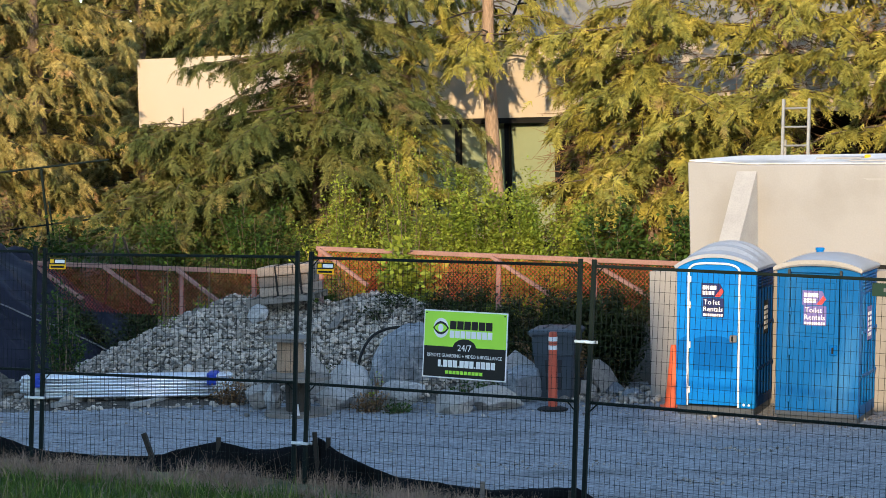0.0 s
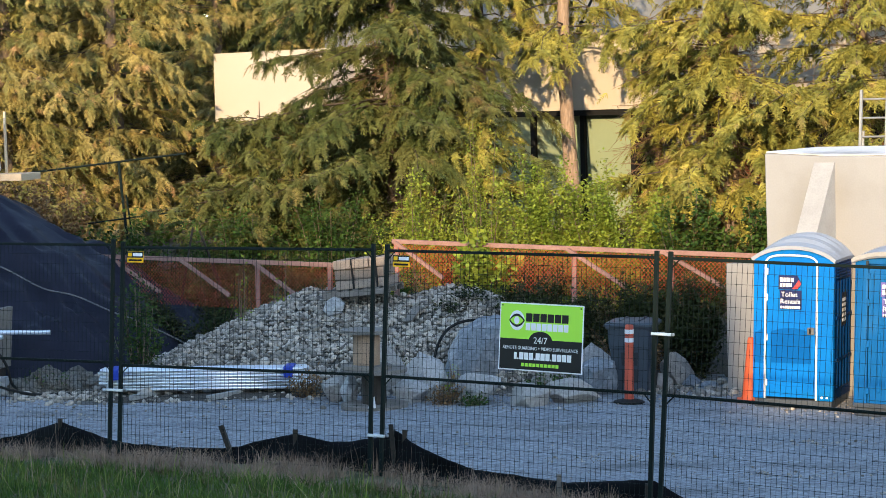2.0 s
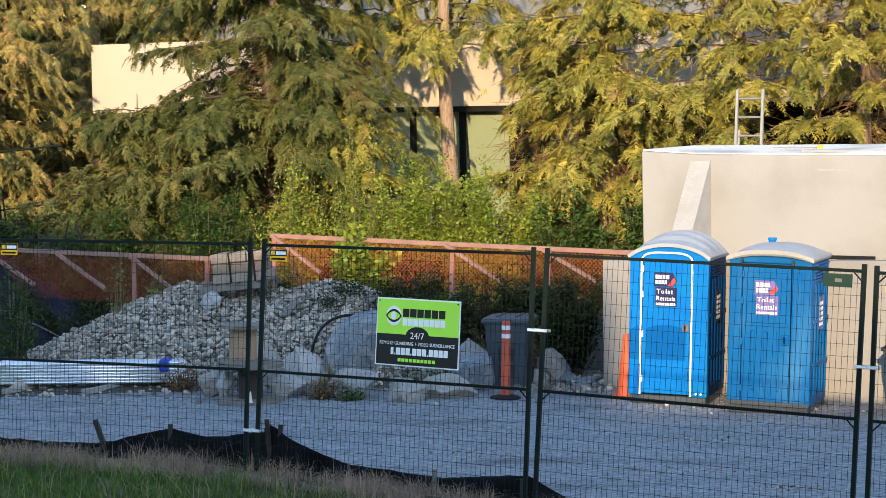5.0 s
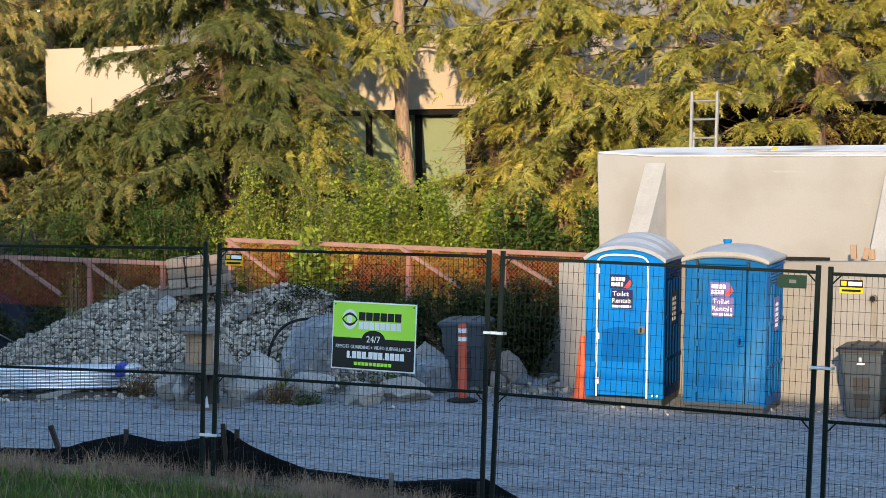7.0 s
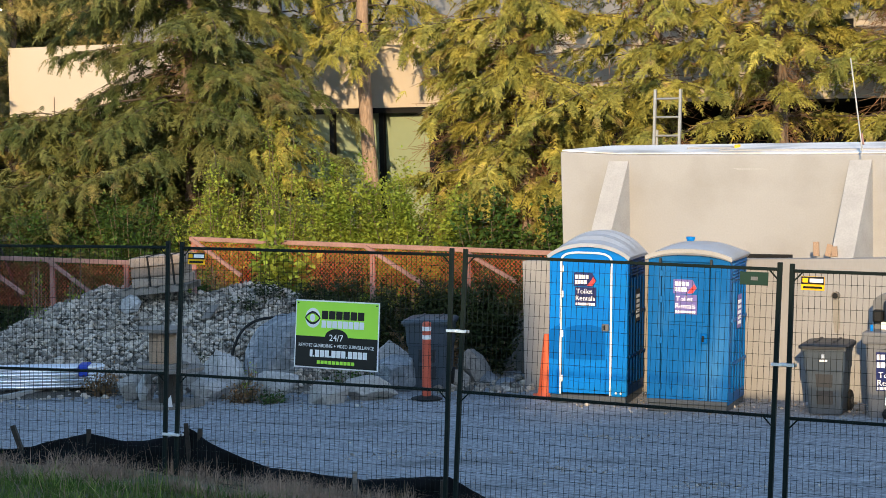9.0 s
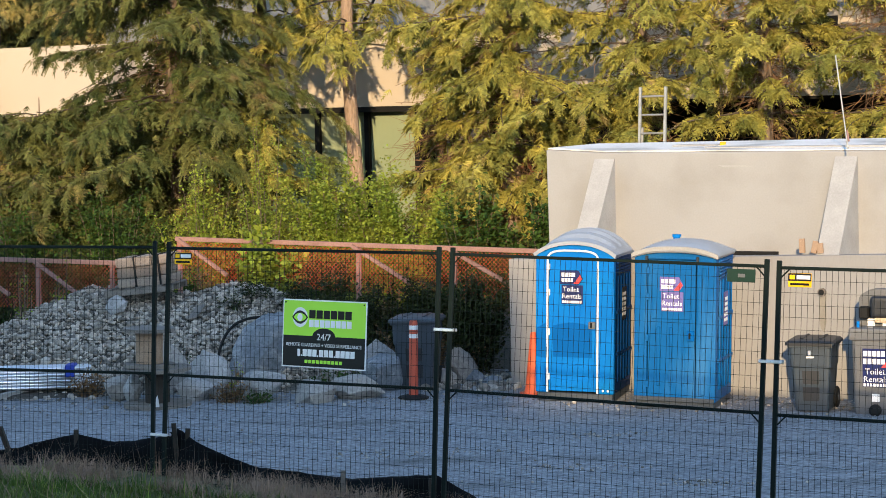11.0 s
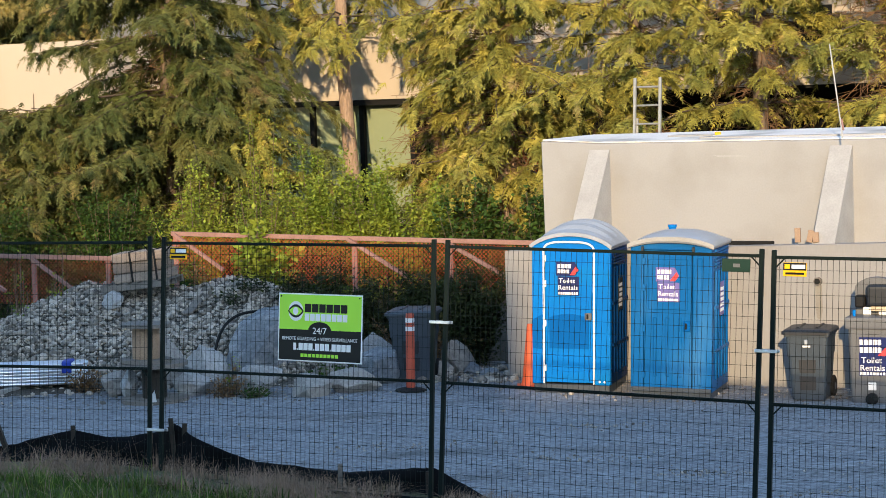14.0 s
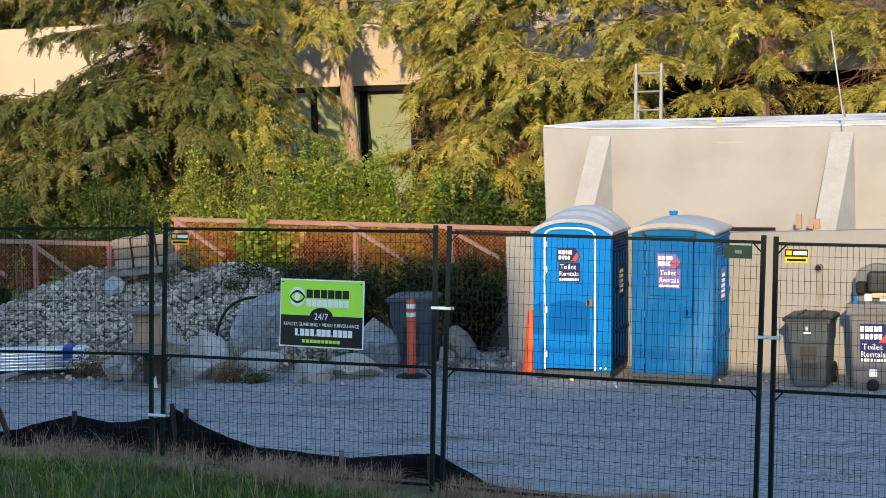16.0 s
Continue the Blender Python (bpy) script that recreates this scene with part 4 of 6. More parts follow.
    if dead:
        # bare brown twigs on the shaded inner limbs
        V, Fc = [], []
        for i in range(dead):
            h, az, L = g.uniform(0.4, min(top, low + 4.5)), g.uniform(0, 2 * math.pi), g.uniform(0.3, 1.25)
            p = np.array([lean[0] * h, lean[1] * h, h])
            d = np.array([math.cos(az), math.sin(az), g.uniform(-0.5, 0.15)])
            for q in range(7):
                a = p + d * L * g.uniform(0.15, 1.0)
                e = (d * 0.4 + g.normal(0, 0.55, 3) - (0, 0, 0.25)) * g.uniform(0.15, 0.42)
                if q == 0:
                    a, e = p, d * L
                w = np.cross(e, (0.2, 0.9, 0.3))
                w = w / (np.linalg.norm(w) + 1e-9) * (0.006 if q else 0.009)
                k = len(V)
                V += [a + w, a - w, a + e - w * 0.3, a + e + w * 0.3]
                Fc.append((k, k + 1, k + 2, k + 3))
        deadwood = new("deadwood", mesh_from("deadwood", V, Fc, M_DEADTWIG))
        deadwood.parent = tree
        tagged(deadwood, "bare brown dead twigs", kind="stuff")
    return tree


def leafy(x, y, w, d, h, count, material, label, leaf=0.07, seed=1, stems=14, name="shrub", category="shrub", kind="", upright=0.6, z=None):
    """A shrub: bent stems with many single leaves in uneven clumps."""
    g = np.random.default_rng(seed)
    z0 = ground_z(x, y) - 0.05 if z is None else z
    sh = thing(name, pose(x, y, z0), label, category, kind=kind)
    LV, LF, base = [], [], 0
    org, fw = [], []
    for s in range(stems):
        a = g.random() * 2 * math.pi
        r = math.sqrt(g.random())
        ex, ey, ez = w / 2 * r * math.cos(a), d / 2 * r * math.sin(a), h * g.uniform(0.5, 1.12) * (1 - 0.25 * r * r)
        P = np.array([(ex * (0.35 + 0.65 * t ** 1.2), ey * (0.35 + 0.65 * t ** 1.2), ez * t + 0.08 * h * math.sin(3 * t + s)) for t in np.linspace(0, 1, 6)])
        v, f = tube_chain(P, [0.012 * (1 - 0.7 * t) for t in np.linspace(0, 1, 6)], 4)
        LV.append(v)
        LF.append(f + base)
        base += len(v)
        m = count // stems
        t = g.uniform(0.15, 1.0, m) ** 0.8 * 4.999
        i = t.astype(int)
        p = P[i] + (P[i + 1] - P[i]) * (t - i)[:, None]
        spread = 0.04 + 0.055 * min(w, h) * g.random((m, 1))
        p = p + g.normal(0, 1, (m, 3)) * spread
        org.append(p)
        q = g.normal(0, 1, (m, 3))
        q[:, 2] = q[:, 2] * 0.5 + upright * g.uniform(-0.6, 0.9, m)
        fw.append(q)
    limb = new("stemwork", mesh_from("stemwork", np.vstack(LV), np.vstack(LF), M_BARK))
    limb.parent = sh
    org, fw = np.vstack(org), np.vstack(fw)
    org[:, 2] = np.maximum(org[:, 2], 0.02)
    blade = np.array([[(0, 0, 0), (0.5, 0.3, 0.06), (1, 0, -0.05), (0.5, -0.3, 0.06)]])
    up = np.tile((0, 0, 1.0), (len(org), 1)) + g.normal(0, 0.5, (len(org), 3))
    lv = new("foliage", blade_mesh("foliage", place(blade, org, fw, up, leaf * g.uniform(0.6, 1.4, len(org))), material))
    lv.parent = sh
    return sh


def build_trees():
    # the broad drooping hemlock before the stucco box
    conifer(-2.6, 43.5, 15, 3.9, 0.6, M_HEMLOCK, M_BARK, "broad drooping dark green hemlock with sweeping branches", 0.2, 14, 160, 0.42, seed=3, toward=(225, 0.08), hang=1.0, taper=0.95, dead=90, gap=0.6, width=0.6, back=0.12)
    # bare-trunked trees in front of the windows
    conifer(-0.80, 46.0, 15, 2.2, 5.0, M_FIR, M_BARK, "conifer with a bare reddish trunk before the building", 0.15, 6, 110, 0.7, core=2, seed=5, toward=(270, 0.3), hang=1.3)
    conifer(1.16, 44.6, 16, 2.4, 4.75, M_FIR, M_BARK_PALE, "tall conifer with a bare pale brown trunk", 0.17, 6, 115, 0.65, core=2, seed=8, hang=1.3, lean=(-0.02, 0))
    conifer(4.05, 40.0, 15, 2.9, 0.8, M_FIR, M_BARK_PALE, "yellow-green conifer with a part-bare trunk", 0.17, 8, 135, 0.38, seed=11, hang=0.9, gappy=0.05, core=6, dead=420, gap=0.58, back=0.12, taper=0.55)
    for i, (x, y, s) in enumerate(((6.4, 39.2, 12), (8.6, 38.2, 15), (10.8, 37.2, 18))):
        conifer(x, y, 14, 2.8, 1.4, M_FIR, M_BARK, "dense yellow-green conifer with drooping fronds", 0.16, 9, 140, 0.34, seed=s, hang=0.9, gappy=0.08, core=4, dead=260, gap=0.68, back=0.12, taper=0.55)
    # golden cedars left of the building
    for i, (x, y, s) in enumerate(((-15.5, 50.0, 31), (-12.4, 50.5, 34), (-10.0, 51.8, 37), (-8.0, 56.0, 40), (-5.2, 58.5, 43))):
        conifer(x, y, 17, 2.6, 0.8, M_CEDAR, M_BARK, "tall golden-brown cedar with ragged foliage", 0.22, 13, 105, 0.42, seed=s, hang=1.2, gappy=0.1, gap=0.66, width=0.55, back=0.1)
    # low boughs under the hemlock
    conifer(-5.3, 42.6, 4.0, 2.7, 0.3, M_HEMLOCK, M_BARK, "young spreading hemlock with boughs to the ground", 0.06, 9, 70, 0.25, seed=61, hang=0.8, taper=0.5, gap=0.4, back=0.1)
    conifer(-0.9, 42.2, 3.9, 1.7, 0.3, M_FIR, M_BARK, "young yellow-green conifer before the windows", 0.05, 7, 60, 0.35, seed=63, hang=0.9, size=0.95, taper=0.6, gap=0.42)
    conifer(2.95, 41.5, 5.2, 0.95, 0.4, M_FIR, M_BARK, "young yellow-green conifer with dead brown twigs", 0.06, 7, 80, 0.4, seed=65, hang=1.0, taper=0.6, gap=0.42, dead=260, core=5)
    # dark woods further back
    for i, (x, y, s) in enumerate(((-16.5, 62, 2), (-12.5, 60, 9), (-9, 63, 3), (-4, 62, 4), (1, 64, 5), (7, 62, 6), (13, 60, 7))):
        conifer(x, y, 19, 4.2, 0.5, M_HEMLOCK, M_BARK, "tall dark conifer in the woods behind the building", 0.25, 6, 14, 0.35, core=0, seed=100 + s, hang=1.0, size=3.6, top=30, frond=SPRAY_FAR, width=0.9)
    # understory
    for x, y, w, d, h, n, mt, lab, lf, sd in (
        (-0.7, 38.8, 1.3, 1.2, 3.2, 9000, M_SHRUB, "bright green upright shrub with arching stems", 0.05, 51),
        (0.5, 38.2, 1.9, 1.3, 2.7, 20000, M_SHRUB, "bright green leafy shrub in the sun", 0.064, 52),
        (1.75, 37.6, 2.0, 1.3, 2.7, 20000, M_SHRUB, "bright green leafy shrub in the sun", 0.064, 53),
        (3.0, 36.8, 1.8, 1.3, 2.2, 6000, M_IVY, "dark green shrub behind the orange fence", 0.09, 54),
        (4.2, 36.4, 1.9, 1.3, 2.0, 6000, M_IVY, "dark green shrub behind the orange fence", 0.09, 55),
        (-2.0, 39.4, 1.8, 1.4, 2.4, 9000, M_SHRUB, "green shrub under the hemlock", 0.06, 56),
        (-3.6, 39.8, 2.3, 1.6, 2.3, 11000, M_IVY, "green shrub under the hemlock", 0.065, 57),
        (-5.4, 40.4, 2.5, 1.8, 2.2, 11000, M_IVY, "green bramble on the slope", 0.07, 58),
        (-7.6, 41.2, 2.8, 2.0, 2.0, 8000, M_IVY, "ivy-covered bramble on the slope", 0.09, 59),
        (-9.8, 42.4, 2.8, 2.0, 3.0, 8500, M_BROWNLEAF, "tall reddish-brown dry shrub on the slope", 0.09, 60),
        (-12.0, 43.0, 2.8, 2.0, 2.8, 8000, M_BROWNLEAF, "tall reddish-brown dry shrub on the slope", 0.09, 61),
        (-10.6, 41.0, 3.0, 1.6, 1.5, 6000, M_IVY, "low ivy bramble on the slope", 0.09, 64),
        (5.6, 36.2, 1.8, 1.3, 2.0, 5000, M_IVY, "dark green shrub behind the orange fence", 0.09, 62),
        (-2.8, 37.6, 2.6, 1.0, 1.3, 5000, M_IVY, "low green bramble behind the netting", 0.08, 65),
        (-5.6, 38.6, 3.0, 1.2, 1.4, 5500, M_IVY, "low green bramble behind the netting", 0.08, 66),
        (0.0, 36.6, 2.4, 1.0, 1.5, 5000, M_IVY, "low green bramble behind the netting", 0.08, 67),
    ):
        leafy(x, y, w, d, h, n, mt, lab, lf, sd, stems=30)


build_trees()


# ---- cobble pile ----
RIDGE = (Vector((-3.5, 34.4)), Vector((-0.75, 33.7)))


def pile_z(x, y):
    p, (a, b) = Vector((x, y)), RIDGE
    t = max(0.0, min(1.0, (p - a).dot(b - a) / (b - a).length_squared))
    d = (p - a.lerp(b, t)).length
    slope = 0.46 if y < 34 else 0.5
    h = 1.42 - slope * d - 0.12 * math.exp(-d * d * 3) - 0.07 * math.exp(-((t - 0.55) / 0.2) ** 2) * math.exp(-d * d)
    if h < 0.12:
        h = 0.12 * math.exp((h - 0.12) / 0.16) - 0.01
    return h + 0.07 * noise.noise(Vector((x * 1.3, y * 1.3, 5)))


def pebble(seed):
    """A rounded, lopsided stone of 24 triangles about one unit across."""
    g = np.random.default_rng(seed)
    sq = g.uniform(0.75, 1.2, 3) * (1.15, 0.95, 0.72)
    V = [(0, 0, -0.5)]
    for r, z in ((0.47, -0.2), (0.44, 0.22)):
        for k in range(6):
            a = 2 * math.pi * (k + g.uniform(-0.2, 0.2)) / 6
            V.append((r * math.cos(a) * g.uniform(0.85, 1.12), r * math.sin(a) * g.uniform(0.85, 1.12), z + g.uniform(-0.06, 0.06)))
    V.append((0, 0, 0.5))
    Fc = [(0, 1 + (k + 1) % 6, 1 + k) for k in range(6)]
    for k in range(6):
        a, b, c, d = 1 + k, 1 + (k + 1) % 6, 7 + (k + 1) % 6, 7 + k
        Fc += [(a, b, c), (a, c, d)]
    Fc += [(7 + k, 7 + (k + 1) % 6, 13) for k in range(6)]
    return np.array(V) * sq, np.array(Fc)


PEBBLES = [pebble(s) for s in range(9)]


CHIP = (np.array([(0.55, 0, 0), (0, 0.5, 0.05), (-0.5, 0.06, 0), (0, -0.52, 0), (0.05, 0, 0.4), (0, 0, -0.35)]), np.array([(0, 1, 4), (1, 2, 4), (2, 3, 4), (3, 0, 4), (1, 0, 5), (2, 1, 5), (3, 2, 5), (0, 3, 5)]))


def stones_mesh(name, spots, sizes, material, seed):
    """Many stones in one mesh; the smallest are eight-sided chips."""
    g = np.random.default_rng(seed)
    V, Fc, base = [], [], 0
    for p, s in zip(spots, sizes):
        v, f = PEBBLES[g.integers(9)] if s > 0.033 else CHIP
        r = np.array(Euler(g.uniform(-0.7, 0.7, 3) * (1, 1, 4.4)).to_matrix())
        V.append((v * s) @ r.T + p)
        Fc.append(f + base)
        base += len(v)
    return mesh_from(name, np.vstack(V), np.vstack(Fc), material, True)


def build_pile():
    xs, ys = np.linspace(-7.4, 0.9, 56), np.linspace(30.3, 37.0, 46)
    verts = [(x, y, pile_z(x, y) - 0.028) for y in ys for x in xs]
    faces = [(j * 56 + i, j * 56 + i + 1, (j + 1) * 56 + i + 1, (j + 1) * 56 + i) for j in range(45) for i in range(55)]
    pile = thing("cobble_pile", Matrix.Identity(4), "large heap of grey river cobbles in the yard", "stone pile")
    core = new("core", mesh_from("core", verts, faces, M_RUBBLE, True))
    core.parent = pile
    g = np.random.default_rng(21)
    spots, sizes = [], []
    while len(spots) < 17000:
        x, y = g.uniform(-7.2, 0.6), g.uniform(30.3, 36.0)
        h = pile_z(x, y)
        edge = h > 0.1 or g.random() < 0.10
        if not edge or (y > 34.7 and g.random() < 0.75):
            continue
        s = 0.053 * math.exp(g.normal(0, 0.34))
        if g.random() < 0.03:
            s *= 1.7
        spots.append((x, y, max(h, ground_z(x, y)) + s * g.uniform(-0.05, 0.25)))
        sizes.append(s)
    spots, sizes = np.array(spots), np.array(sizes)
    near = np.argsort(spots[:, 1] + np.where(sizes < 0.06, 50, 0))[:280]
    rest = np.setdiff1d(np.arange(len(spots)), near)
    ob = new("cobbles", stones_mesh("cobbles", spots[rest], sizes[rest], M_COBBLE, 3))
    ob.parent = pile
    tagged(ob, kind="stuff")
    shapes = [mesh_from("cobble", v, f, M_COBBLE_PIECE, True) for v, f in PEBBLES]
    for i in near:
        o = new("cobble", shapes[g.integers(9)])
        o.parent = pile
        o.matrix_basis = Matrix.LocRotScale(spots[i], Euler(g.uniform(-0.7, 0.7, 3)), [sizes[i]] * 3)
    # loose gravel along the yard's edge
    n = 2400
    x, y = g.uniform(-8.5, 9.5, n), g.uniform(0, 1, n) ** 1.6
    pts, sz = [], []
    for a, q in zip(x, y):
        b = 31.2 - q * 2.6 if a < 2.6 else WALL_A.y + (a - WALL_A.x) * SU / CU - 0.03 - q * 2.2
        s = 0.022 * math.exp(g.normal(0, 0.4))
        pts.append((a, b, ground_z(a, b) + 0.2 * s))
        sz.append(s)
    for i in range(4000):
        q = g.random()
        a, b = g.uniform(-8, 9.5), 21.5 + 8.0 * q
        if fence_v(a, b) < 1.0 or b > 30.2 + (0 if a < 2.9 else (a - WALL_A.x) * SU / CU):
            continue
        s = 0.014 * math.exp(g.normal(0, 0.35))
        pts.append((a, b, ground_z(a, b) + 0.2 * s))
        sz.append(s)
    for cx, cy, wx, wy in ((4.2, 22.0, 0.5, 0.25), (5.3, 20.7, 0.6, 0.2), (2.9, 23.2, 0.8, 0.3), (1.2, 24.6, 1.0, 0.3), (-1.8, 26.0, 1.2, 0.35), (3.6, 25.5, 1.0, 0.3)):
        for i in range(110):
            a, b = g.normal(cx, wx * 0.5), g.normal(cy, wy * 0.5)
            s = 0.019 * math.exp(g.normal(0, 0.4))
            pts.append((a, b, ground_z(a, b) + 0.2 * s))
            sz.append(s)
    for i in range(420):
        a, b = g.normal(-6.6, 0.75), g.normal(31.35, 0.28)
        s = 0.06 * math.exp(g.normal(0, 0.5))
        pts.append((a, b, ground_z(a, b) + 0.25 * s))
        sz.append(s)
    for i in range(260):
        a, b = g.uniform(1.7, 3.1), g.uniform(29.9, 31.5)
        s = 0.07 * math.exp(g.normal(0, 0.45))
        pts.append((a, b, ground_z(a, b) + 0.25 * s))
        sz.append(s)
    ob = new("loose_gravel", stones_mesh("loose_gravel", np.array(pts), np.array(sz), M_COBBLE, 4))
    tagged(ob, "scattered loose grey gravel on the yard", "gravel", kind="stuff")


build_pile()


def boulder(x, y, w, d, h, seed, label, sink=0.08, material=None, turn=0.0, slant=0.0):
    """A broken rock: a block cut by random planes, slightly roughened."""
    g = np.random.default_rng(seed)
    bm = bmesh.new()
    bmesh.ops.create_icosphere(bm, subdivisions=4, radius=1.0)
    planes = []
    for i in range(24):
        n = g.normal(0, 1, 3)
        n /= np.linalg.norm(n)
        planes.append((n, g.uniform(0.38, 0.62)))
    for v in bm.verts:
        c = np.array(v.co)
        r = 1.0
        for n, k in planes:
            t = c @ n
            if t > 1e-6:
                r = min(r, k / t)
        c = c * r
        c = c + np.array(noise.noise_vector(Vector(c * 2.2) + Vector((seed, 0, 0)))) * 0.032 + np.array(noise.noise_vector(Vector(c * 6.5) + Vector((seed, 0, 0)))) * 0.020
        v.co = c
    lo = [min(v.co[i] for v in bm.verts) for i in range(3)]
    hi = [max(v.co[i] for v in bm.verts) for i in range(3)]
    for v in bm.verts:
        q = [(v.co[i] - lo[i]) / (hi[i] - lo[i]) for i in range(3)]
        v.co = ((q[0] - 0.5) * w * (1 - abs(slant) * 0.85 * q[2]) + slant * 0.42 * w * q[2], (q[1] - 0.5) * d, q[2] * (h + sink) - sink)
    return solid("boulder", bm, material or M_BOULDER, pose(x, y, ground_z(x, y), 0, 0, turn), label, "boulder", "landscape boulders", smooth=False)


M_BOULDER_BLUE = surface("blue_grey_boulder", (0.13, 0.15, 0.175), (0.21, 0.232, 0.255), 2.2, 22, 0.4, 0.8, bump=0.7, depth=0.025, stain=(0.33, 0.34, 0.35), stain_scale=5.0)
M_BOULDER_WARM = surface("warm_boulder", (0.24, 0.22, 0.20), (0.34, 0.315, 0.285), 2.0, 22, 0.35, 0.85, bump=0.6, depth=0.02, stain=(0.20, 0.19, 0.17), stain_scale=2.5)
for x, y, w, d, h, seed, mt, lab in (
    (-0.72, 31.3, 1.5, 0.9, 1.12, 4, M_BOULDER_BLUE, "large blue-grey angular boulder leaning on the cobble heap"),
    (-1.40, 30.25, 0.62, 0.6, 0.70, 7, M_BOULDER, "pale grey boulder beside the cable reels"),
    (-0.64, 29.85, 0.92, 0.6, 0.44, 9, M_BOULDER, "pale flat-topped boulder slab"),
    (-1.62, 29.95, 0.62, 0.5, 0.34, 12, M_BOULDER, "low pale grey boulder"),
    (-2.02, 30.9, 0.55, 0.6, 0.72, 15, M_BOULDER_WARM, "brown-grey boulder behind the cable reels"),
    (0.07, 29.3, 0.60, 0.5, 0.29, 18, M_BOULDER_WARM, "low warm grey boulder"),
    (0.70, 29.5, 0.74, 0.5, 0.33, 22, M_BOULDER_WARM, "low warm grey boulder"),
    (1.05, 31.2, 0.66, 0.6, 0.66, 25, M_BOULDER, "pale boulder beside the grey bin"),
    (1.06, 30.35, 0.68, 0.55, 0.52, 28, M_BOULDER_BLUE, "blue-grey slab of rock beside the bin"),
    (0.42, 30.6, 0.7, 0.6, 0.36, 30, M_BOULDER_WARM, "brown-grey boulder in weeds"),
    (2.30, 31.1, 0.62, 0.5, 0.54, 33, M_BOULDER_WARM, "warm grey boulder behind the bin"),
    (-2.50, 29.75, 0.30, 0.3, 0.46, 36, M_BOULDER, "small pale boulder beside the cable reels"),
    (-2.75, 30.3, 0.6, 0.5, 0.36, 39, M_BOULDER_WARM, "rough grey boulder behind the cable reels"),
    (2.72, 30.5, 0.34, 0.3, 0.16, 42, M_BOULDER_BLUE, "small blue-grey rock in rubble"),
    (2.45, 30.9, 0.3, 0.3, 0.2, 44, M_BOULDER_BLUE, "small blue-grey rock in rubble"),
    (2.05, 30.7, 0.3, 0.3, 0.26, 46, M_BOULDER_WARM, "small grey rock in rubble"),
):
    boulder(x, y, w, d, h, seed, lab, material=mt, turn=0 if h > 1 else seed * 17, slant=0.5 if h > 1 else 0.0)


# ---- cable reels, one upon the other ----
def cable_reel(m, h, r, core_r, core_mat, label):
    reel = thing("cable_reel", m, label, "cable reel", "cable reels")
    for z in (0.0, h - 0.05):
        fl = part("flange", lathe([(r, z), (r, z + 0.05)], 28), M_OLDWOOD, reel)
    n = 14
    for i in range(n):
        a = 360 * i / n
        b = box(-core_r * math.pi / n * 0.94, core_r * math.pi / n * 0.94, core_r - 0.03, core_r, 0.052, h - 0.052, 0.004, m=pose(0, 0, 0, 0, 0, a))
        part("stave", b, core_mat, reel)
    part("core", lathe([(core_r - 0.035, 0.051), (core_r - 0.035, h - 0.051)], 16), M_DARKWOOD, reel)


cable_reel(pose(-2.12, 29.4, 0.01), 0.55, 0.48, 0.17, M_DARKWOOD, "dark weathered wooden cable reel on the gravel")
cable_reel(pose(-2.22, 29.4, 0.565, 0, 1.5, 20), 0.55, 0.36, 0.19, M_WOOD, "weathered wooden cable reel with a tan core standing on another reel")
paper = bmesh.new()
vs = [paper.verts.new(p) for p in ((0, 0, 0), (0.12, 0.02, 0.0), (0.10, 0.0, 0.17), (0.03, 0.01, 0.07))]
paper.faces.new((vs[0], vs[1], vs[2], vs[3]))
bmesh.ops.solidify(paper, geom=paper.faces[:], thickness=0.004)
solid("paper_scrap", paper, M_PAPER, pose(-2.18, 28.86, 0.062), "crumpled white paper scrap on the reel", "litter")


# ---- wheeled bins ----
def rounded_ring(bm, x0, x1, y0, y1, z, r):
    pts = []
    for cx, cy, a0 in ((x1 - r, y1 - r, 0), (x0 + r, y1 - r, 90), (x0 + r, y0 + r, 180), (x1 - r, y0 + r, 270)):
        for a in (0, 30, 60, 90):
            t = radians(a0 + a)
            pts.append(bm.verts.new((cx + r * math.cos(t), cy + r * math.sin(t), z)))
    return pts


def loft(rings, bm):
    n = len(rings[0])
    for p, q in zip(rings, rings[1:]):
        for i in range(n):
            bm.faces.new((p[i], p[(i + 1) % n], q[(i + 1) % n], q[i]))
    bm.faces.new(rings[0][::-1])
    bm.faces.new(rings[-1])
    bmesh.ops.recalc_face_normals(bm, faces=bm.faces)
    return bm


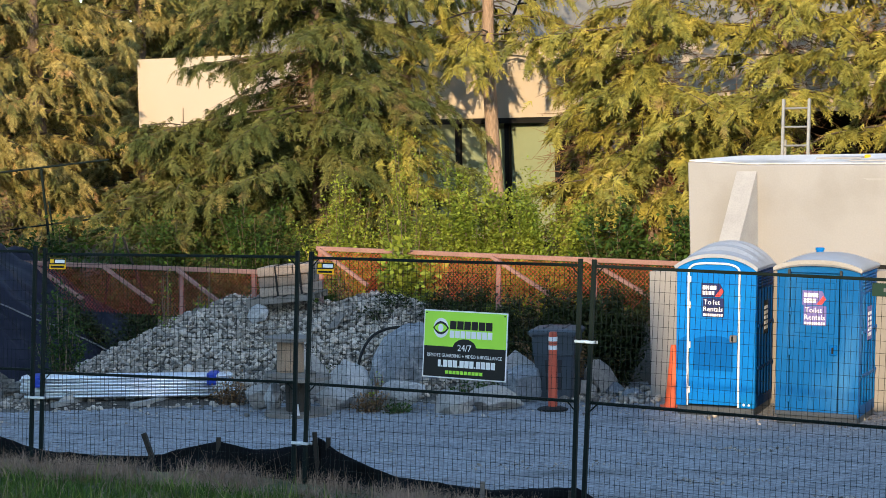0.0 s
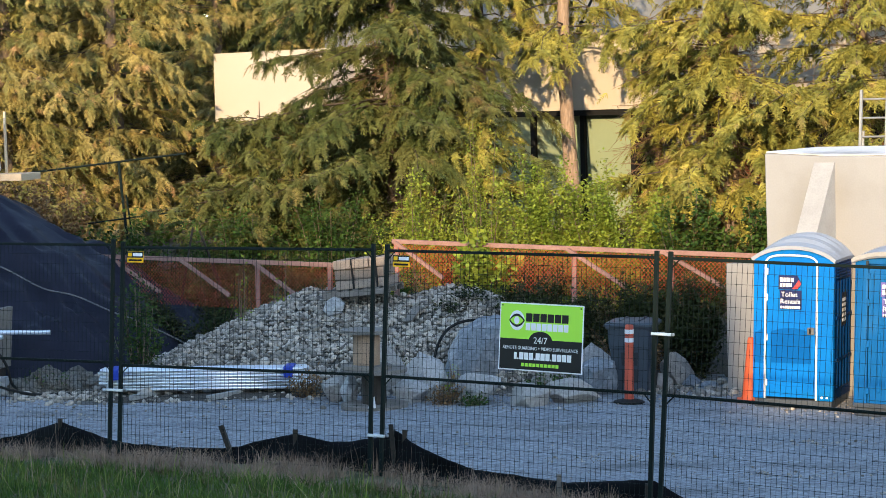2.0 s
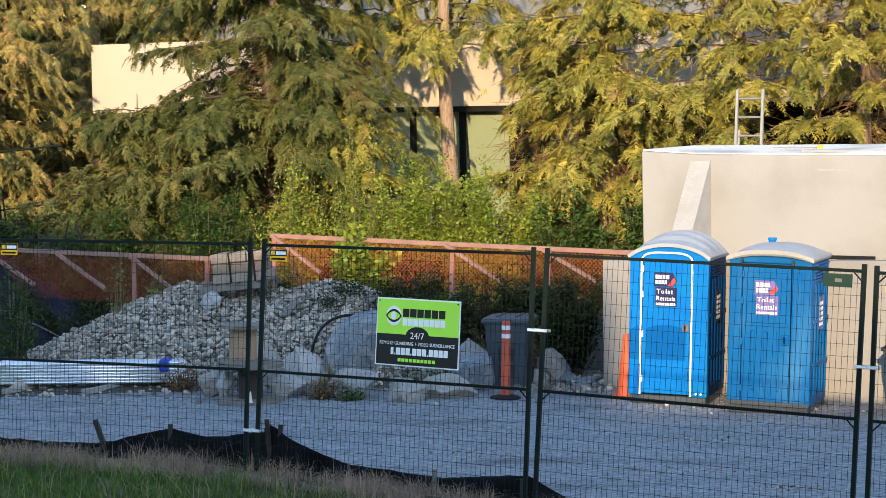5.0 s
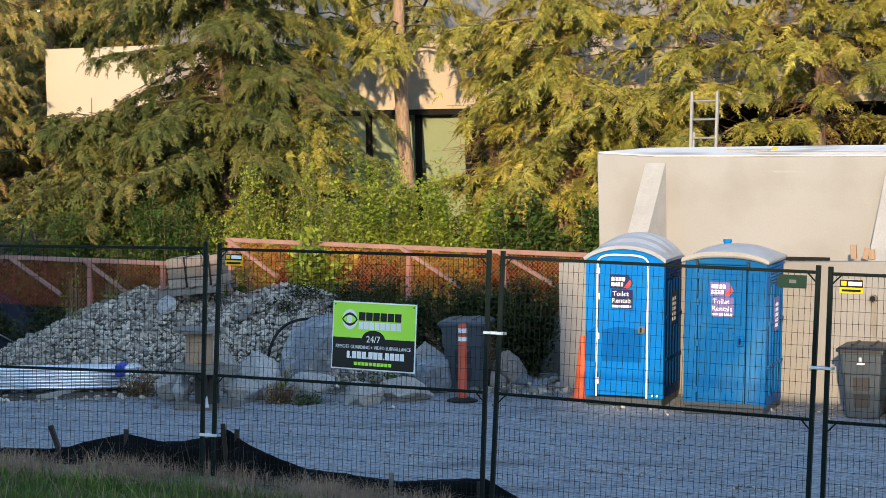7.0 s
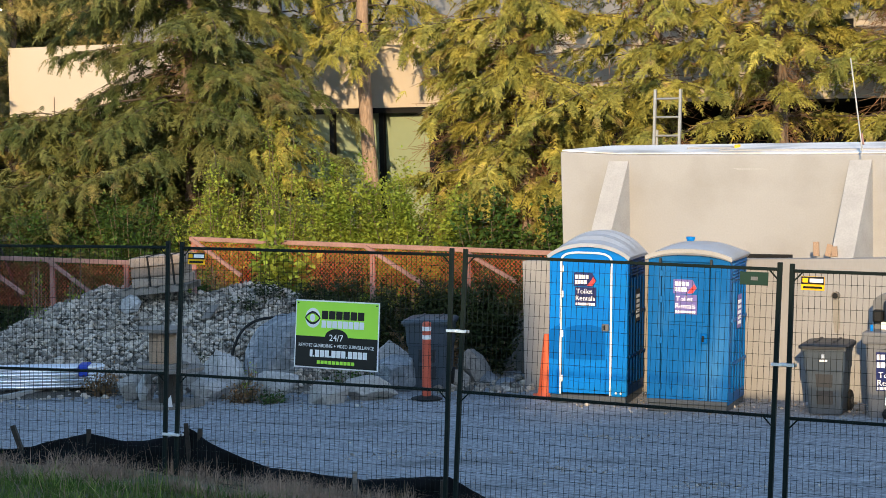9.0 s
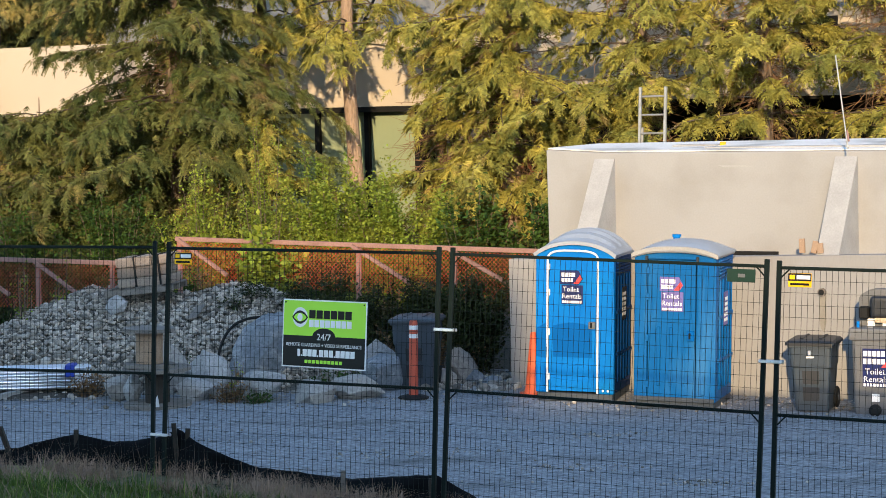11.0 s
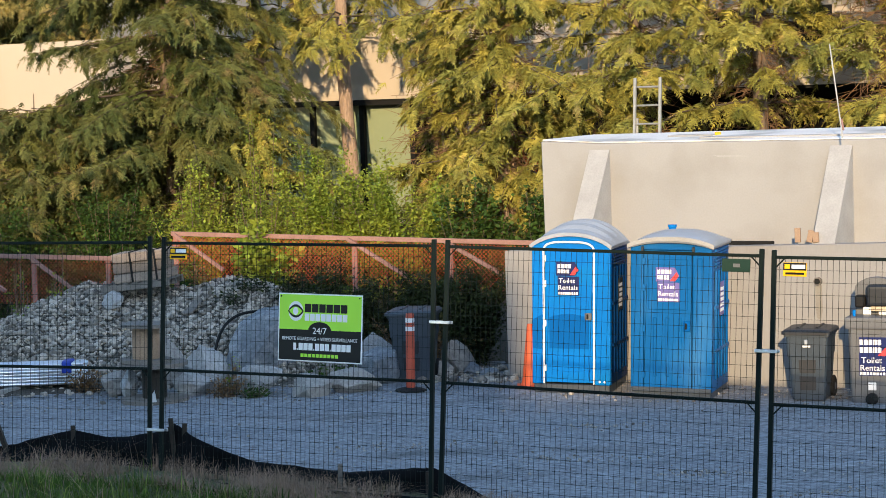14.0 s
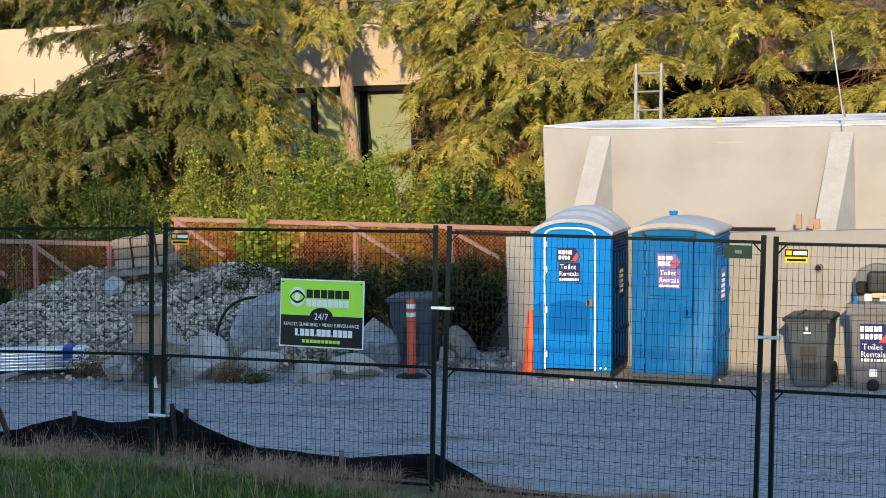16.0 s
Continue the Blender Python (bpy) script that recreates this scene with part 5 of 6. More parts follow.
def wheeled_bin(m, w, d, h, body_mat, label, dark_lid=True):
    """A tapered cart: stepped body with recessed-looking front fields, hinged overhanging lid, wheels and handle."""
    b = thing("wheeled_bin", m, label, "wheeled bin", "wheeled bins")
    bm = bmesh.new()
    rings = []
    for z, fx, front in ((0.02, 0.78, 0.24), (0.10, 0.80, 0.22), (h * 0.62, 0.92, 0.09), (h * 0.63, 0.96, 0.06), (h * 0.66, 0.97, 0.05), (h * 0.93, 1.0, 0.0)):
        rings.append(rounded_ring(bm, -w / 2 * fx, w / 2 * fx, -d / 2 + d * front * 0.6, d / 2 - 0.02, z, 0.05))
    body = part("body", loft(rings, bm), body_mat, b)
    part("rim", box(-w / 2 - 0.015, w / 2 + 0.015, -d / 2 - 0.015, d / 2, h * 0.90, h * 0.935, 0.012, seg=2), body_mat, b)
    for z0, z1, y in ((0.16, 0.38, 0.095), (0.40, 0.58, 0.055)):
        part("field", prism([(-w * 0.18, h * z0), (w * 0.18, h * z0), (w * 0.20, h * z1), (-w * 0.20, h * z1)], -d / 2 + d * y, -d / 2 + d * y + 0.05), M_GREYLID, body, "sunken darker front field")
    bm = bmesh.new()
    lift = lambda z: h * 0.936 + z
    lid = part("lid", loft([rounded_ring(bm, -w / 2 - 0.045, w / 2 + 0.045, -d / 2 - 0.055, d / 2 + 0.03, lift(0.0), 0.06), rounded_ring(bm, -w / 2 - 0.045, w / 2 + 0.045, -d / 2 - 0.055, d / 2 + 0.03, lift(0.035), 0.06),
                            rounded_ring(bm, -w / 2 - 0.01, w / 2 + 0.01, -d / 2 - 0.01, d / 2 + 0.01, lift(0.06), 0.05), rounded_ring(bm, -w / 2 + 0.1, w / 2 - 0.1, -d / 2 + 0.12, d / 2 - 0.05, lift(0.075), 0.05)], bm), M_GREYLID if dark_lid else M_GREYBIN, b, "closed overhanging lid")
    for x in (-w * 0.22, w * 0.22):
        part("lid_rib", box(x - 0.02, x + 0.02, -d * 0.36, d * 0.42, lift(0.066), lift(0.09), 0.008), M_GREYLID if dark_lid else M_GREYBIN, lid)
    part("latch", box(-0.02, 0.02, -d / 2 - 0.05, -d / 2 - 0.016, h * 0.80, h * 0.87, 0.008), M_GALV, b, "metal latch")
    part("label", box(-0.05, 0.05, -d / 2 - 0.006, -d / 2 + 0.01, h * 0.76, h * 0.785), M_WHITE, b, "small white label")
    part("handle", rod((-w * 0.36, d / 2 + 0.06, h * 0.9), (w * 0.36, d / 2 + 0.06, h * 0.9), 0.016), M_GREYLID, b)
    for s in (-1, 1):
        turn = Matrix.Translation((s * w * 0.43, d / 2 - 0.08, 0.145)) @ Matrix.Rotation(radians(90), 4, "Y")
        wh = part("wheel", lathe([(0.06, -0.03), (0.13, -0.03), (0.145, -0.015), (0.145, 0.015), (0.13, 0.03), (0.06, 0.03)], 18, m=turn), M_RUBBER, b)
        part("hub", lathe([(0.05, -0.034), (0.05, 0.034)], 12, m=turn), M_GREYSINK, wh)
    return b


wheeled_bin(pose(1.62, 30.5, 0.0, 0, 0, -14), 0.64, 0.72, 1.06, M_GREYBIN, "grey wheeled bin with a closed lid among boulders", False)
wheeled_bin(pose(6.66, 27.0, 0.0, 0, 0, -24), 0.56, 0.66, 0.95, M_GREYBIN, "dark grey wheeled bin with a black lid by the low wall")

# ---- traffic delineator and cone ----
post = thing("delineator_post", pose(1.48, 29.35, 0.0, 0, 1.2, 0), "orange tubular delineator with white bands on a black rubber base", "delineator")
part("base", lathe([(0.22, 0.0), (0.22, 0.025), (0.15, 0.045), (0.09, 0.055)], 10), M_RUBBER, post, "black rubber base")
part("tube", lathe([(0.066, 0.056), (0.063, 0.5), (0.060, 1.08), (0.05, 1.11)], 18), M_DULLORANGE, post)
for z in (0.86, 0.98):
    part("band", lathe([(0.0645, z), (0.0642, z + 0.06)], 18), M_WHITE, post, "white reflective band")
cone = thing("traffic_cone", pose(3.19, 29.25, 0.0), "tall faded orange traffic cone by the toilet", "cone")
part("base", box(-0.19, 0.19, -0.19, 0.19, 0.0, 0.035, 0.01), M_ORANGE, cone)
part("body", lathe([(0.15, 0.036), (0.13, 0.10), (0.045, 0.86), (0.035, 0.90)], 18), M_ORANGE, cone)

# ---- hand wash station ----
def build_sink(m):
    s = thing("handwash_station", m, "grey plastic portable hand wash station with a towel dispenser", "hand wash station")
    W, D = 0.62, 0.55
    bm = bmesh.new()
    rings = []
    for z, f in ((0.0, 0.90), (0.06, 0.92), (0.96, 1.0)):
        rings.append([bm.verts.new((x * W / 2 * f, y * D / 2 * f, z)) for x, y in ((-1, -1), (1, -1), (1, 1), (-1, 1))])
    for p, q in zip(rings, rings[1:]):
        for i in range(4):
            bm.faces.new((p[i], p[(i + 1) % 4], q[(i + 1) % 4], q[i]))
    bm.faces.new(rings[0][::-1])
    bm.faces.new(rings[-1])
    bmesh.ops.recalc_face_normals(bm, faces=bm.faces)
    bmesh.ops.bevel(bm, geom=[e for e in bm.edges if abs(e.verts[0].co.z - e.verts[1].co.z) > 0.03], offset=0.06, segments=3, affect="EDGES", profile=0.5)
    body = part("body", bm, M_GREYSINK, s)
    part("basin_rim", box(-W / 2 - 0.03, W / 2 + 0.03, -D / 2 - 0.03, D / 2 + 0.02, 0.961, 1.12, 0.03, seg=2), M_GREYSINK, s)
    arch = [(-0.26, 1.1), (0.26, 1.1), (0.27, 1.46)] + [(0.27 * math.cos(a), 1.46 + 0.14 * math.sin(a)) for a in np.linspace(0.2, math.pi - 0.2, 9)] + [(-0.27, 1.46)]
    part("splashback", prism(arch, 0.08, D / 2), M_GREYSINK, s, "arched splashback")
    disp = part("towel_dispenser", box(-0.09, 0.26, -0.12, 0.078, 1.24, 1.52, 0.05, seg=3), M_GREYLID, s, "smoked black towel dispenser")
    part("towel", box(-0.03, 0.18, -0.09, -0.03, 1.18, 1.238), M_PALEWOOD, disp, "brown paper towel")
    part("soap_dispenser", box(-0.25, -0.12, -0.06, 0.078, 1.22, 1.38, 0.02), M_RUBBER, s)
    part("tap", rod((-0.24, -0.15, 1.12), (-0.24, -0.15, 1.2), 0.02), M_BLUE, s, "blue tap")
    for x in (-0.10, 0.10):
        part("note", box(x - 0.05, x + 0.05, 0.0, 0.006, 1.125, 1.22), M_PAPER, s, "white notice")
    st = part("sticker", box(-0.16, 0.20, -D / 2 - 0.012, -D / 2 + 0.02, 0.36, 0.86), M_NAVY, s, "navy rental notice")
    part("mark", prism([(0.08, 0.62), (0.18, 0.62), (0.20, 0.75)], -D / 2 - 0.016, -D / 2 - 0.0125), M_RED, st)
    for z in (0.79, 0.69):
        for q in range(5):
            part("mark", box(-0.15 + q * 0.058, -0.105 + q * 0.058, -D / 2 - 0.016, -D / 2 - 0.0125, z - 0.03, z + 0.04), M_PAPER, st, "white bar of the maker's name")
    flat = pose(0, -D / 2 - 0.014, 0, 90, 0, 0)
    words("Toilet", 0.11, Matrix.Translation((0, 0, 0.56)) @ flat, M_PAPER, st)
    words("Rentals", 0.11, Matrix.Translation((0.01, 0, 0.46)) @ flat, M_PAPER, st)
    for q in range(8):
        part("mark", box(-0.15 + q * 0.042, -0.12 + q * 0.042, -D / 2 - 0.016, -D / 2 - 0.0125, 0.37, 0.41), M_PAPER, st, "white bar in place of the number")
    part("label", box(-0.05, 0.05, -D / 2 + 0.0, -D / 2 + 0.02, 0.17, 0.27), M_PAPER, s, "small white label")
    part("foot_pump", lathe([(0.08, 0), (0.08, 0.05), (0.04, 0.09)], 14, m=Matrix.Translation((0, -D / 2 - 0.0, 0.06)) @ Matrix.Rotation(radians(90), 4, "X")), M_RUBBER, s, "black foot pump")


build_sink(pose(7.42, 26.62, 0.0, 0, 0, -26))
# drain pipe in the wall with its stain
drain = thing("drain_pipe", site(4.79, 0, 1.47), "short drain pipe stub in the wall with a damp streak below", "pipe")
part("ring", lathe([(0.045, -0.03), (0.055, -0.03), (0.055, 0.06), (0.045, 0.06)], 16, m=Matrix.Rotation(radians(90), 4, "X")), M_OLDWOOD, drain)
part("hole", lathe([(0.04, 0.062), (0.04, 0.0615)], 16, m=Matrix.Rotation(radians(90), 4, "X")), M_RUBBER, drain)
M_STREAK = surface("damp_streak", (0.19, 0.175, 0.15), (0.23, 0.215, 0.185), 3, 40, 0.15, 0.8, bump=0)
part("streak", prism([(-0.045, -0.06), (0.045, -0.06), (0.05, -0.4), (0.02, -0.55), (-0.03, -0.5), (-0.05, -0.35)], -0.004, -0.001), M_STREAK, drain, "damp streak")

# ---- ladder, pole and offcuts on the tank ----
lad = thing("ladder", pose(5.70, 34.0, 2.6, -6, 0, -30), "aluminium extension ladder standing behind the tank", "ladder")
for x in (-0.22, 0.22):
    part("rail", box(x - 0.022, x + 0.022, -0.03, 0.03, -2.0, 1.76, 0.006), M_ALU, lad)
    part("fly_rail", box(x * 0.88 - 0.02, x * 0.88 + 0.02, 0.032, 0.07, -2.0, 1.1, 0.006), M_ALU, lad)
for i in range(12):
    part("rung", rod((-0.2, 0, -1.75 + i * 0.305), (0.2, 0, -1.75 + i * 0.305), 0.017), M_ALU, lad)
pole = thing("steel_pole", pose(0, 0, 0), "thin galvanised pole leaning over the tank", "pole")
part("tube", rod((7.47, 28.25, 3.40), (7.415, 28.65, 4.69), 0.011), M_ALU, pole)
part("tape", rod((7.474, 28.215, 3.50), (7.466, 28.27, 3.65), 0.014), M_PINKWOOD, pole, "faded tape")
for i, (u, dx) in enumerate(((4.46, -0.02), (4.62, 0.05), (4.72, -0.03))):
    solid("wood_offcut", box(-0.04, 0.04, -0.02, 0.02, 0, 0.20 - 0.03 * i, 0.004), M_WOOD, site(u, 0.14, 1.985, ) @ pose(0, 0, 0, -8, dx * 200, 0), "rough timber offcut standing on the wall", "timber offcut")
solid("steel_angle", box(2.72, 4.05, 0.28, 0.33, 1.93, 1.985, 0.004), M_DARKFRAME_SHADE, site(0, 0) @ pose(0, 0, 0.035), "dark steel bar lying on the ledge", "steel bar")
hatch = thing("roof_debris", site(2.3, 1.9, 3.43), "thin pale sheet with a yellow strap on the tank roof", "debris")
part("sheet", box(-0.4, 0.3, -0.2, 0.2, 0, 0.03, 0.012), M_PATCH, hatch)
part("strap", box(0.32, 0.34, -0.1, 0.1, 0, 0.06, 0.005), M_YELLOW, hatch, "yellow strap")

# ---- galvanised conduit bundle on timbers ----
bundle = thing("conduit_bundle", pose(-4.78, 31.12, 0.10, 0, 0, -2.5), "bundle of bright galvanised steel conduits on timbers", "pipe bundle")
tube = mesh_of(lathe([(0.024, -1.55), (0.024, 1.55)], 10, m=Matrix.Rotation(radians(90), 4, "Y")), "conduit", M_GALV, True)
g = np.random.default_rng(5)
for r in range(7):
    for c in range(8):
        o = new("conduit", tube)
        o.parent, o.location = bundle, (g.normal(0, 0.035) + (0.06 if r < 2 else 0), -0.20 + c * 0.05 + (0.025 if r % 2 else 0), 0.026 + r * 0.046)
for x in (-1.42, 1.22):
    part("wrap", box(x, x + 0.15, -0.238, 0.12, 0.17, 0.352, 0.03, seg=2), M_BLUEWRAP, bundle, "blue strap round the bundle")
for x, y, a in ((-5.5, 30.98, 62), (-4.28, 30.75, 58)):
    solid("timber_bearer", box(-0.65, 0.65, -0.045, 0.045, 0, 0.078, 0.006), M_GREYWOOD, pose(x, y + 0.12, 0.02, 0, 0, a), "grey timber bearer under the conduits", "timber", "timber bearers")


def soil_patch(x, y, w, d, h, seed, label):
    n = 40
    V, Fc = [], []
    for j in range(n):
        for i in range(n):
            u, v = i / (n - 1) * 2 - 1, j / (n - 1) * 2 - 1
            r = math.hypot(u, v) * (1 + 0.25 * noise.noise(Vector((u * 2 + seed, v * 2, 0))))
            px, py = x + u * w / 2, y + v * d / 2
            z = h * max(-0.4, 1 - r * r) + 0.35 * h * noise.noise(Vector((px * 9, py * 9, seed))) * (r < 1)
            V.append((px, py, ground_z(px, py) + z))
    for j in range(n - 1):
        for i in range(n - 1):
            Fc.append((j * n + i, j * n + i + 1, (j + 1) * n + i + 1, (j + 1) * n + i))
    tagged(new("soil_patch", mesh_from("soil_patch", V, Fc, M_SOIL, True)), label, "soil")


soil_patch(-4.75, 30.95, 4.0, 1.0, 0.05, 3, "dark brown soil littered with needles under the conduits")

# ---- pallet of stone slabs on the pile ----
def pallet(m, w=1.1, d=1.0, label="weathered wooden pallet"):
    p = thing("pallet", m, label, "pallet", "pallets")
    for i in range(7):
        x = -w / 2 + i * (w - 0.1) / 6
        part("deck_board", box(x, x + 0.1, -d / 2, d / 2, 0.09, 0.112, 0.003), M_OLDWOOD, p)
    for y in (-d / 2, -0.04, d / 2 - 0.08):
        part("stringer", box(-w / 2, w / 2, y, y + 0.08, 0.0, 0.089, 0.003), M_OLDWOOD, p)
    return p


pm = pose(-2.55, 33.7, 1.26, 0, -5, -12)
pallet(pm, 1.12, 0.9, "weathered wooden pallet tilted on the cobble heap")
slabs = thing("stone_slab_stack", pm @ Matrix.Translation((0.06, 0, 0.113)), "strapped stack of tan split stone slabs on a pallet", "stone stack")
g = np.random.default_rng(8)
z = 0.0
for r in range(3):
    x, h = -0.42, g.uniform(0.14, 0.18)
    while x < 0.40:
        w = g.uniform(0.42, 0.9)
        w = min(w, 0.46 - x)
        part("slab", box(x, x + w - 0.012, -0.36 + g.uniform(0, 0.09), 0.36, z, z + h - 0.008, 0.022, seg=2), M_PAVER, slabs)
        x += w
    z += h
for x in (-0.12, 0.28):
    part("strap", box(x, x + 0.022, -0.375, 0.375, 0.0, z + 0.006, 0.004), M_RUBBER, slabs, "black strap")
boulder(-3.0, 33.3, 0.36, 0.3, 0.32, 61, "square grey stone block beside the pallet", sink=0.0).location.z = pile_z(-3.0, 33.3) - 0.02
solid("plank_offcut", box(-0.08, 0.08, -0.22, 0.22, 0, 0.03, 0.004), M_OLDWOOD, pose(-1.72, 32.9, pile_z(-1.72, 32.9) + 0.06, 24, -8, -25), "grey plank offcut lying on the cobbles", "timber offcut")
# black hose among the stones
cu = bpy.data.curves.new("hose", "CURVE")
cu.dimensions, cu.bevel_depth, cu.bevel_resolution = "3D", 0.022, 2
sp = cu.splines.new("NURBS")
loop = [(-1.38, 31.6, 0.10), (-1.36, 31.5, 0.45), (-1.25, 31.7, 0.78), (-1.0, 31.9, 0.95), (-0.75, 31.9, 0.98), (-0.5, 31.9, 0.97)]
sp.points.add(len(loop) - 1)
for q, p in zip(sp.points, loop):
    q.co = (*p, 1)
sp.use_endpoint_u, sp.order_u = True, 4
cu.materials.append(M_RUBBER)
tagged(new("black_hose", cu), "black plastic hose looped over the stones", "hose")


# ---- orange safety netting on painted timber frames ----
def net_fence(x0, y0, x1, y1, z_top, drop, posts, braces, label, zend=None):
    L = math.hypot(x1 - x0, y1 - y0)
    a = math.degrees(math.atan2(y1 - y0, x1 - x0))
    tilt = math.degrees(math.atan2((zend or z_top) - z_top, L))
    f = thing("netting_fence", pose(x0, y0, z_top, 0, -tilt, a), label, "fence", "safety netting fence")
    part("top_rail", box(0, L, -0.02, 0.02, -0.075, 0, 0.005), M_PINKWOOD, f, "pink-painted top rail")
    for u in posts:
        part("post", box(u - 0.045, u + 0.045, 0.022, 0.06, -2.4, -0.005, 0.005), M_PINKWOOD, f)
    for u, w in braces:
        part("brace", rod((u, -0.045, -0.05), (u + w, -0.055, -0.62), 0.038, sides=4), M_PINKWOOD, f, "diagonal brace")
    V, Fc = [], []
    step, wd = 0.072, 0.0042
    n = int((L + drop) / step)
    for k in range(n):
        for s in (1, -1):
            u = k * step - (drop if s > 0 else 0)
            t0, t1 = max(0.0, -u if s > 0 else u - L), min(drop, L - u if s > 0 else u)
            if s < 0:
                u = k * step
                t0, t1 = max(0.0, u - L), min(drop, u)
            if t1 - t0 < 0.02:
                continue
            p, q = (u + s * t0, -0.09 - t0), (u + s * t1, -0.09 - t1)
            b = len(V)
            V += [(p[0] - wd, 0.0225 + 0.001 * s, p[1]), (p[0] + wd, 0.0225 + 0.001 * s, p[1]), (q[0] + wd, 0.0225 + 0.001 * s, q[1]), (q[0] - wd, 0.0225 + 0.001 * s, q[1])]
            Fc.append((b, b + 1, b + 2, b + 3))
    net = new("netting", mesh_from("netting", V, Fc, M_NET))
    net.parent = f
    tagged(net, "orange plastic netting", kind="stuff")
    return f


net_fence(-2.19, 35.76, 3.9, 31.80, 2.015, 0.72, (0.06, 1.6, 3.63, 5.4, 7.1), ((0.1, 1.0), (3.55, 1.1), (5.35, 1.2)), "orange safety netting on a pink-painted timber frame", 1.88)
net_fence(-7.6, 37.05, -3.0, 34.07, 1.80, 0.75, (0.3, 3.75, 5.3), ((0.4, 1.2), (2.1, 1.1), (3.75, 1.0)), "shaded orange netting on a pink-painted timber frame behind the pile", 1.745)
# loose leaning poles behind the far netting
for p, q, lab in (((-6.2, 37.2, 0.4), (-5.75, 36.6, 2.25), "dark weathered pole leaning on the netting fence"), ((-5.1, 36.9, 0.5), (-5.6, 36.4, 2.2), "dark weathered pole leaning on the netting fence")):
    solid("timber_pole", rod(p, q, 0.022, 0.02), M_DARKWOOD, Matrix.Identity(4), lab, "pole")


# ---- black tarp over a heap ----
def tarp_z(x, y):
    cx, cy = -10.3, 37.0
    dx, dy = (x - cx), (y - cy)
    r = math.sqrt((dx / 5.3) ** 2 + (dy / 3.9) ** 2)
    h = 3.35 * max(0.0, 1 - r ** 1.12)
    a = math.atan2(dy, dx) + 0.12 * noise.noise(Vector((x * 0.8, y * 0.8, 7)))
    n = noise.noise(Vector((x * 0.7, y * 0.7, 1)))
    crease = abs(math.sin(a * 11 + 2.5 * n)) ** 8 * 0.13 + abs(math.sin(a * 23 + 3 * n)) ** 6 * 0.06
    q = noise.noise(Vector((x * 0.9, y * 0.9, 11)))
    crease += abs(math.sin(2.1 * x - 1.3 * y + 3.2 * q)) ** 10 * 0.09 + abs(math.sin(1.5 * x + 2.6 * y + 3.6 * n)) ** 12 * 0.08
    fold = crease * min(1, r * 1.6) + 0.12 * noise.noise(Vector((x * 1.3, y * 1.3, 2))) + 0.03 * noise.noise(Vector((x * 5, y * 5, 4)))
    return h + fold * min(1.0, h * 2)


def build_tarp():
    heap = thing("covered_heap", Matrix.Identity(4), "large heap covered by overlapping black tarpaulins with long creases", "tarp")
    for x0, x1, lift in ((-16.0, -8.4, 0.03), (-8.7, -5.0, 0.012)):
        xs, ys = np.linspace(x0, x1, int((x1 - x0) / 0.075)), np.linspace(32.9, 41.2, 110)
        nx = len(xs)
        V = [(x + 0.12 * math.sin(y * 1.7), y, max(tarp_z(x + 0.12 * math.sin(y * 1.7), y), ground_z(x, y) - 0.02) + lift) for y in ys for x in xs]
        Fc = []
        for j in range(len(ys) - 1):
            for i in range(nx - 1):
                q = (j * nx + i, j * nx + i + 1, (j + 1) * nx + i + 1, (j + 1) * nx + i)
                if max(tarp_z(V[k][0], V[k][1]) for k in q) > 0.03:
                    Fc.append(q)
        sheet = new("sheet", mesh_from("sheet", V, Fc, M_TARP, True))
        sheet.parent = heap
    cu = bpy.data.curves.new("rope", "CURVE")
    cu.dimensions, cu.bevel_depth = "3D", 0.013
    sp = cu.splines.new("NURBS")
    pts = [(-10.4, 35.1), (-9.9, 35.0), (-9.4, 34.9), (-8.9, 34.9), (-8.4, 34.9), (-8.0, 34.9), (-7.6, 34.9), (-7.2, 34.9), (-6.8, 34.9), (-6.5, 34.95), (-6.2, 35.0), (-5.9, 35.05), (-5.6, 35.1)]
    sp.points.add(len(pts) - 1)
    for q, (x, y) in zip(sp.points, pts):
        q.co = (x, y, max(tarp_z(x + dx, y + dy) for dx in (-0.25, 0, 0.25) for dy in (-0.12, 0, 0.12)) + 0.05, 1)
    sp.use_endpoint_u = True
    cu.materials.append(M_GREYSINK)
    rope = new("rope", cu)
    rope.parent = heap
    tagged(rope, "grey tie rope")


build_tarp()

# timber crate of bags on a platform behind the tarp
crate = thing("timber_crate", pose(-10.2, 39.2, 3.10, 0, 0, -8), "pale timber crate loaded with white and orange sacks", "crate")
part("platform", box(-1.6, 1.05, -0.5, 0.5, 0.0, 0.13, 0.006), M_PALEWOOD, crate)
for z in (0.20, 0.45, 0.75, 0.99):
    part("slat", box(-1.6, 0.42, -0.42, -0.38, z, z + 0.10, 0.005), M_PALEWOOD, crate)
for x in (0.30, -0.7):
    part("upright", box(x, x + 0.10, -0.46, -0.422, 0.13, 1.36, 0.005), M_PALEWOOD, crate)
part("upright", box(0.40, 0.44, 0.34, 0.40, 0.13, 1.30, 0.005), M_PALEWOOD, crate)
for z, mt in ((0.14, M_WHITE), (0.42, M_WHITE), (0.70, M_ORANGE)):
    part("sack", box(-1.5, 0.33, -0.375, 0.35, z, z + 0.26, 0.07, seg=3), mt, crate, "stacked sack")
for x in (-1.2, 0.2):
    part("leg", box(x, x + 0.1, -0.3, 0.3, -2.2, 0.0), M_OLDWOOD, crate)

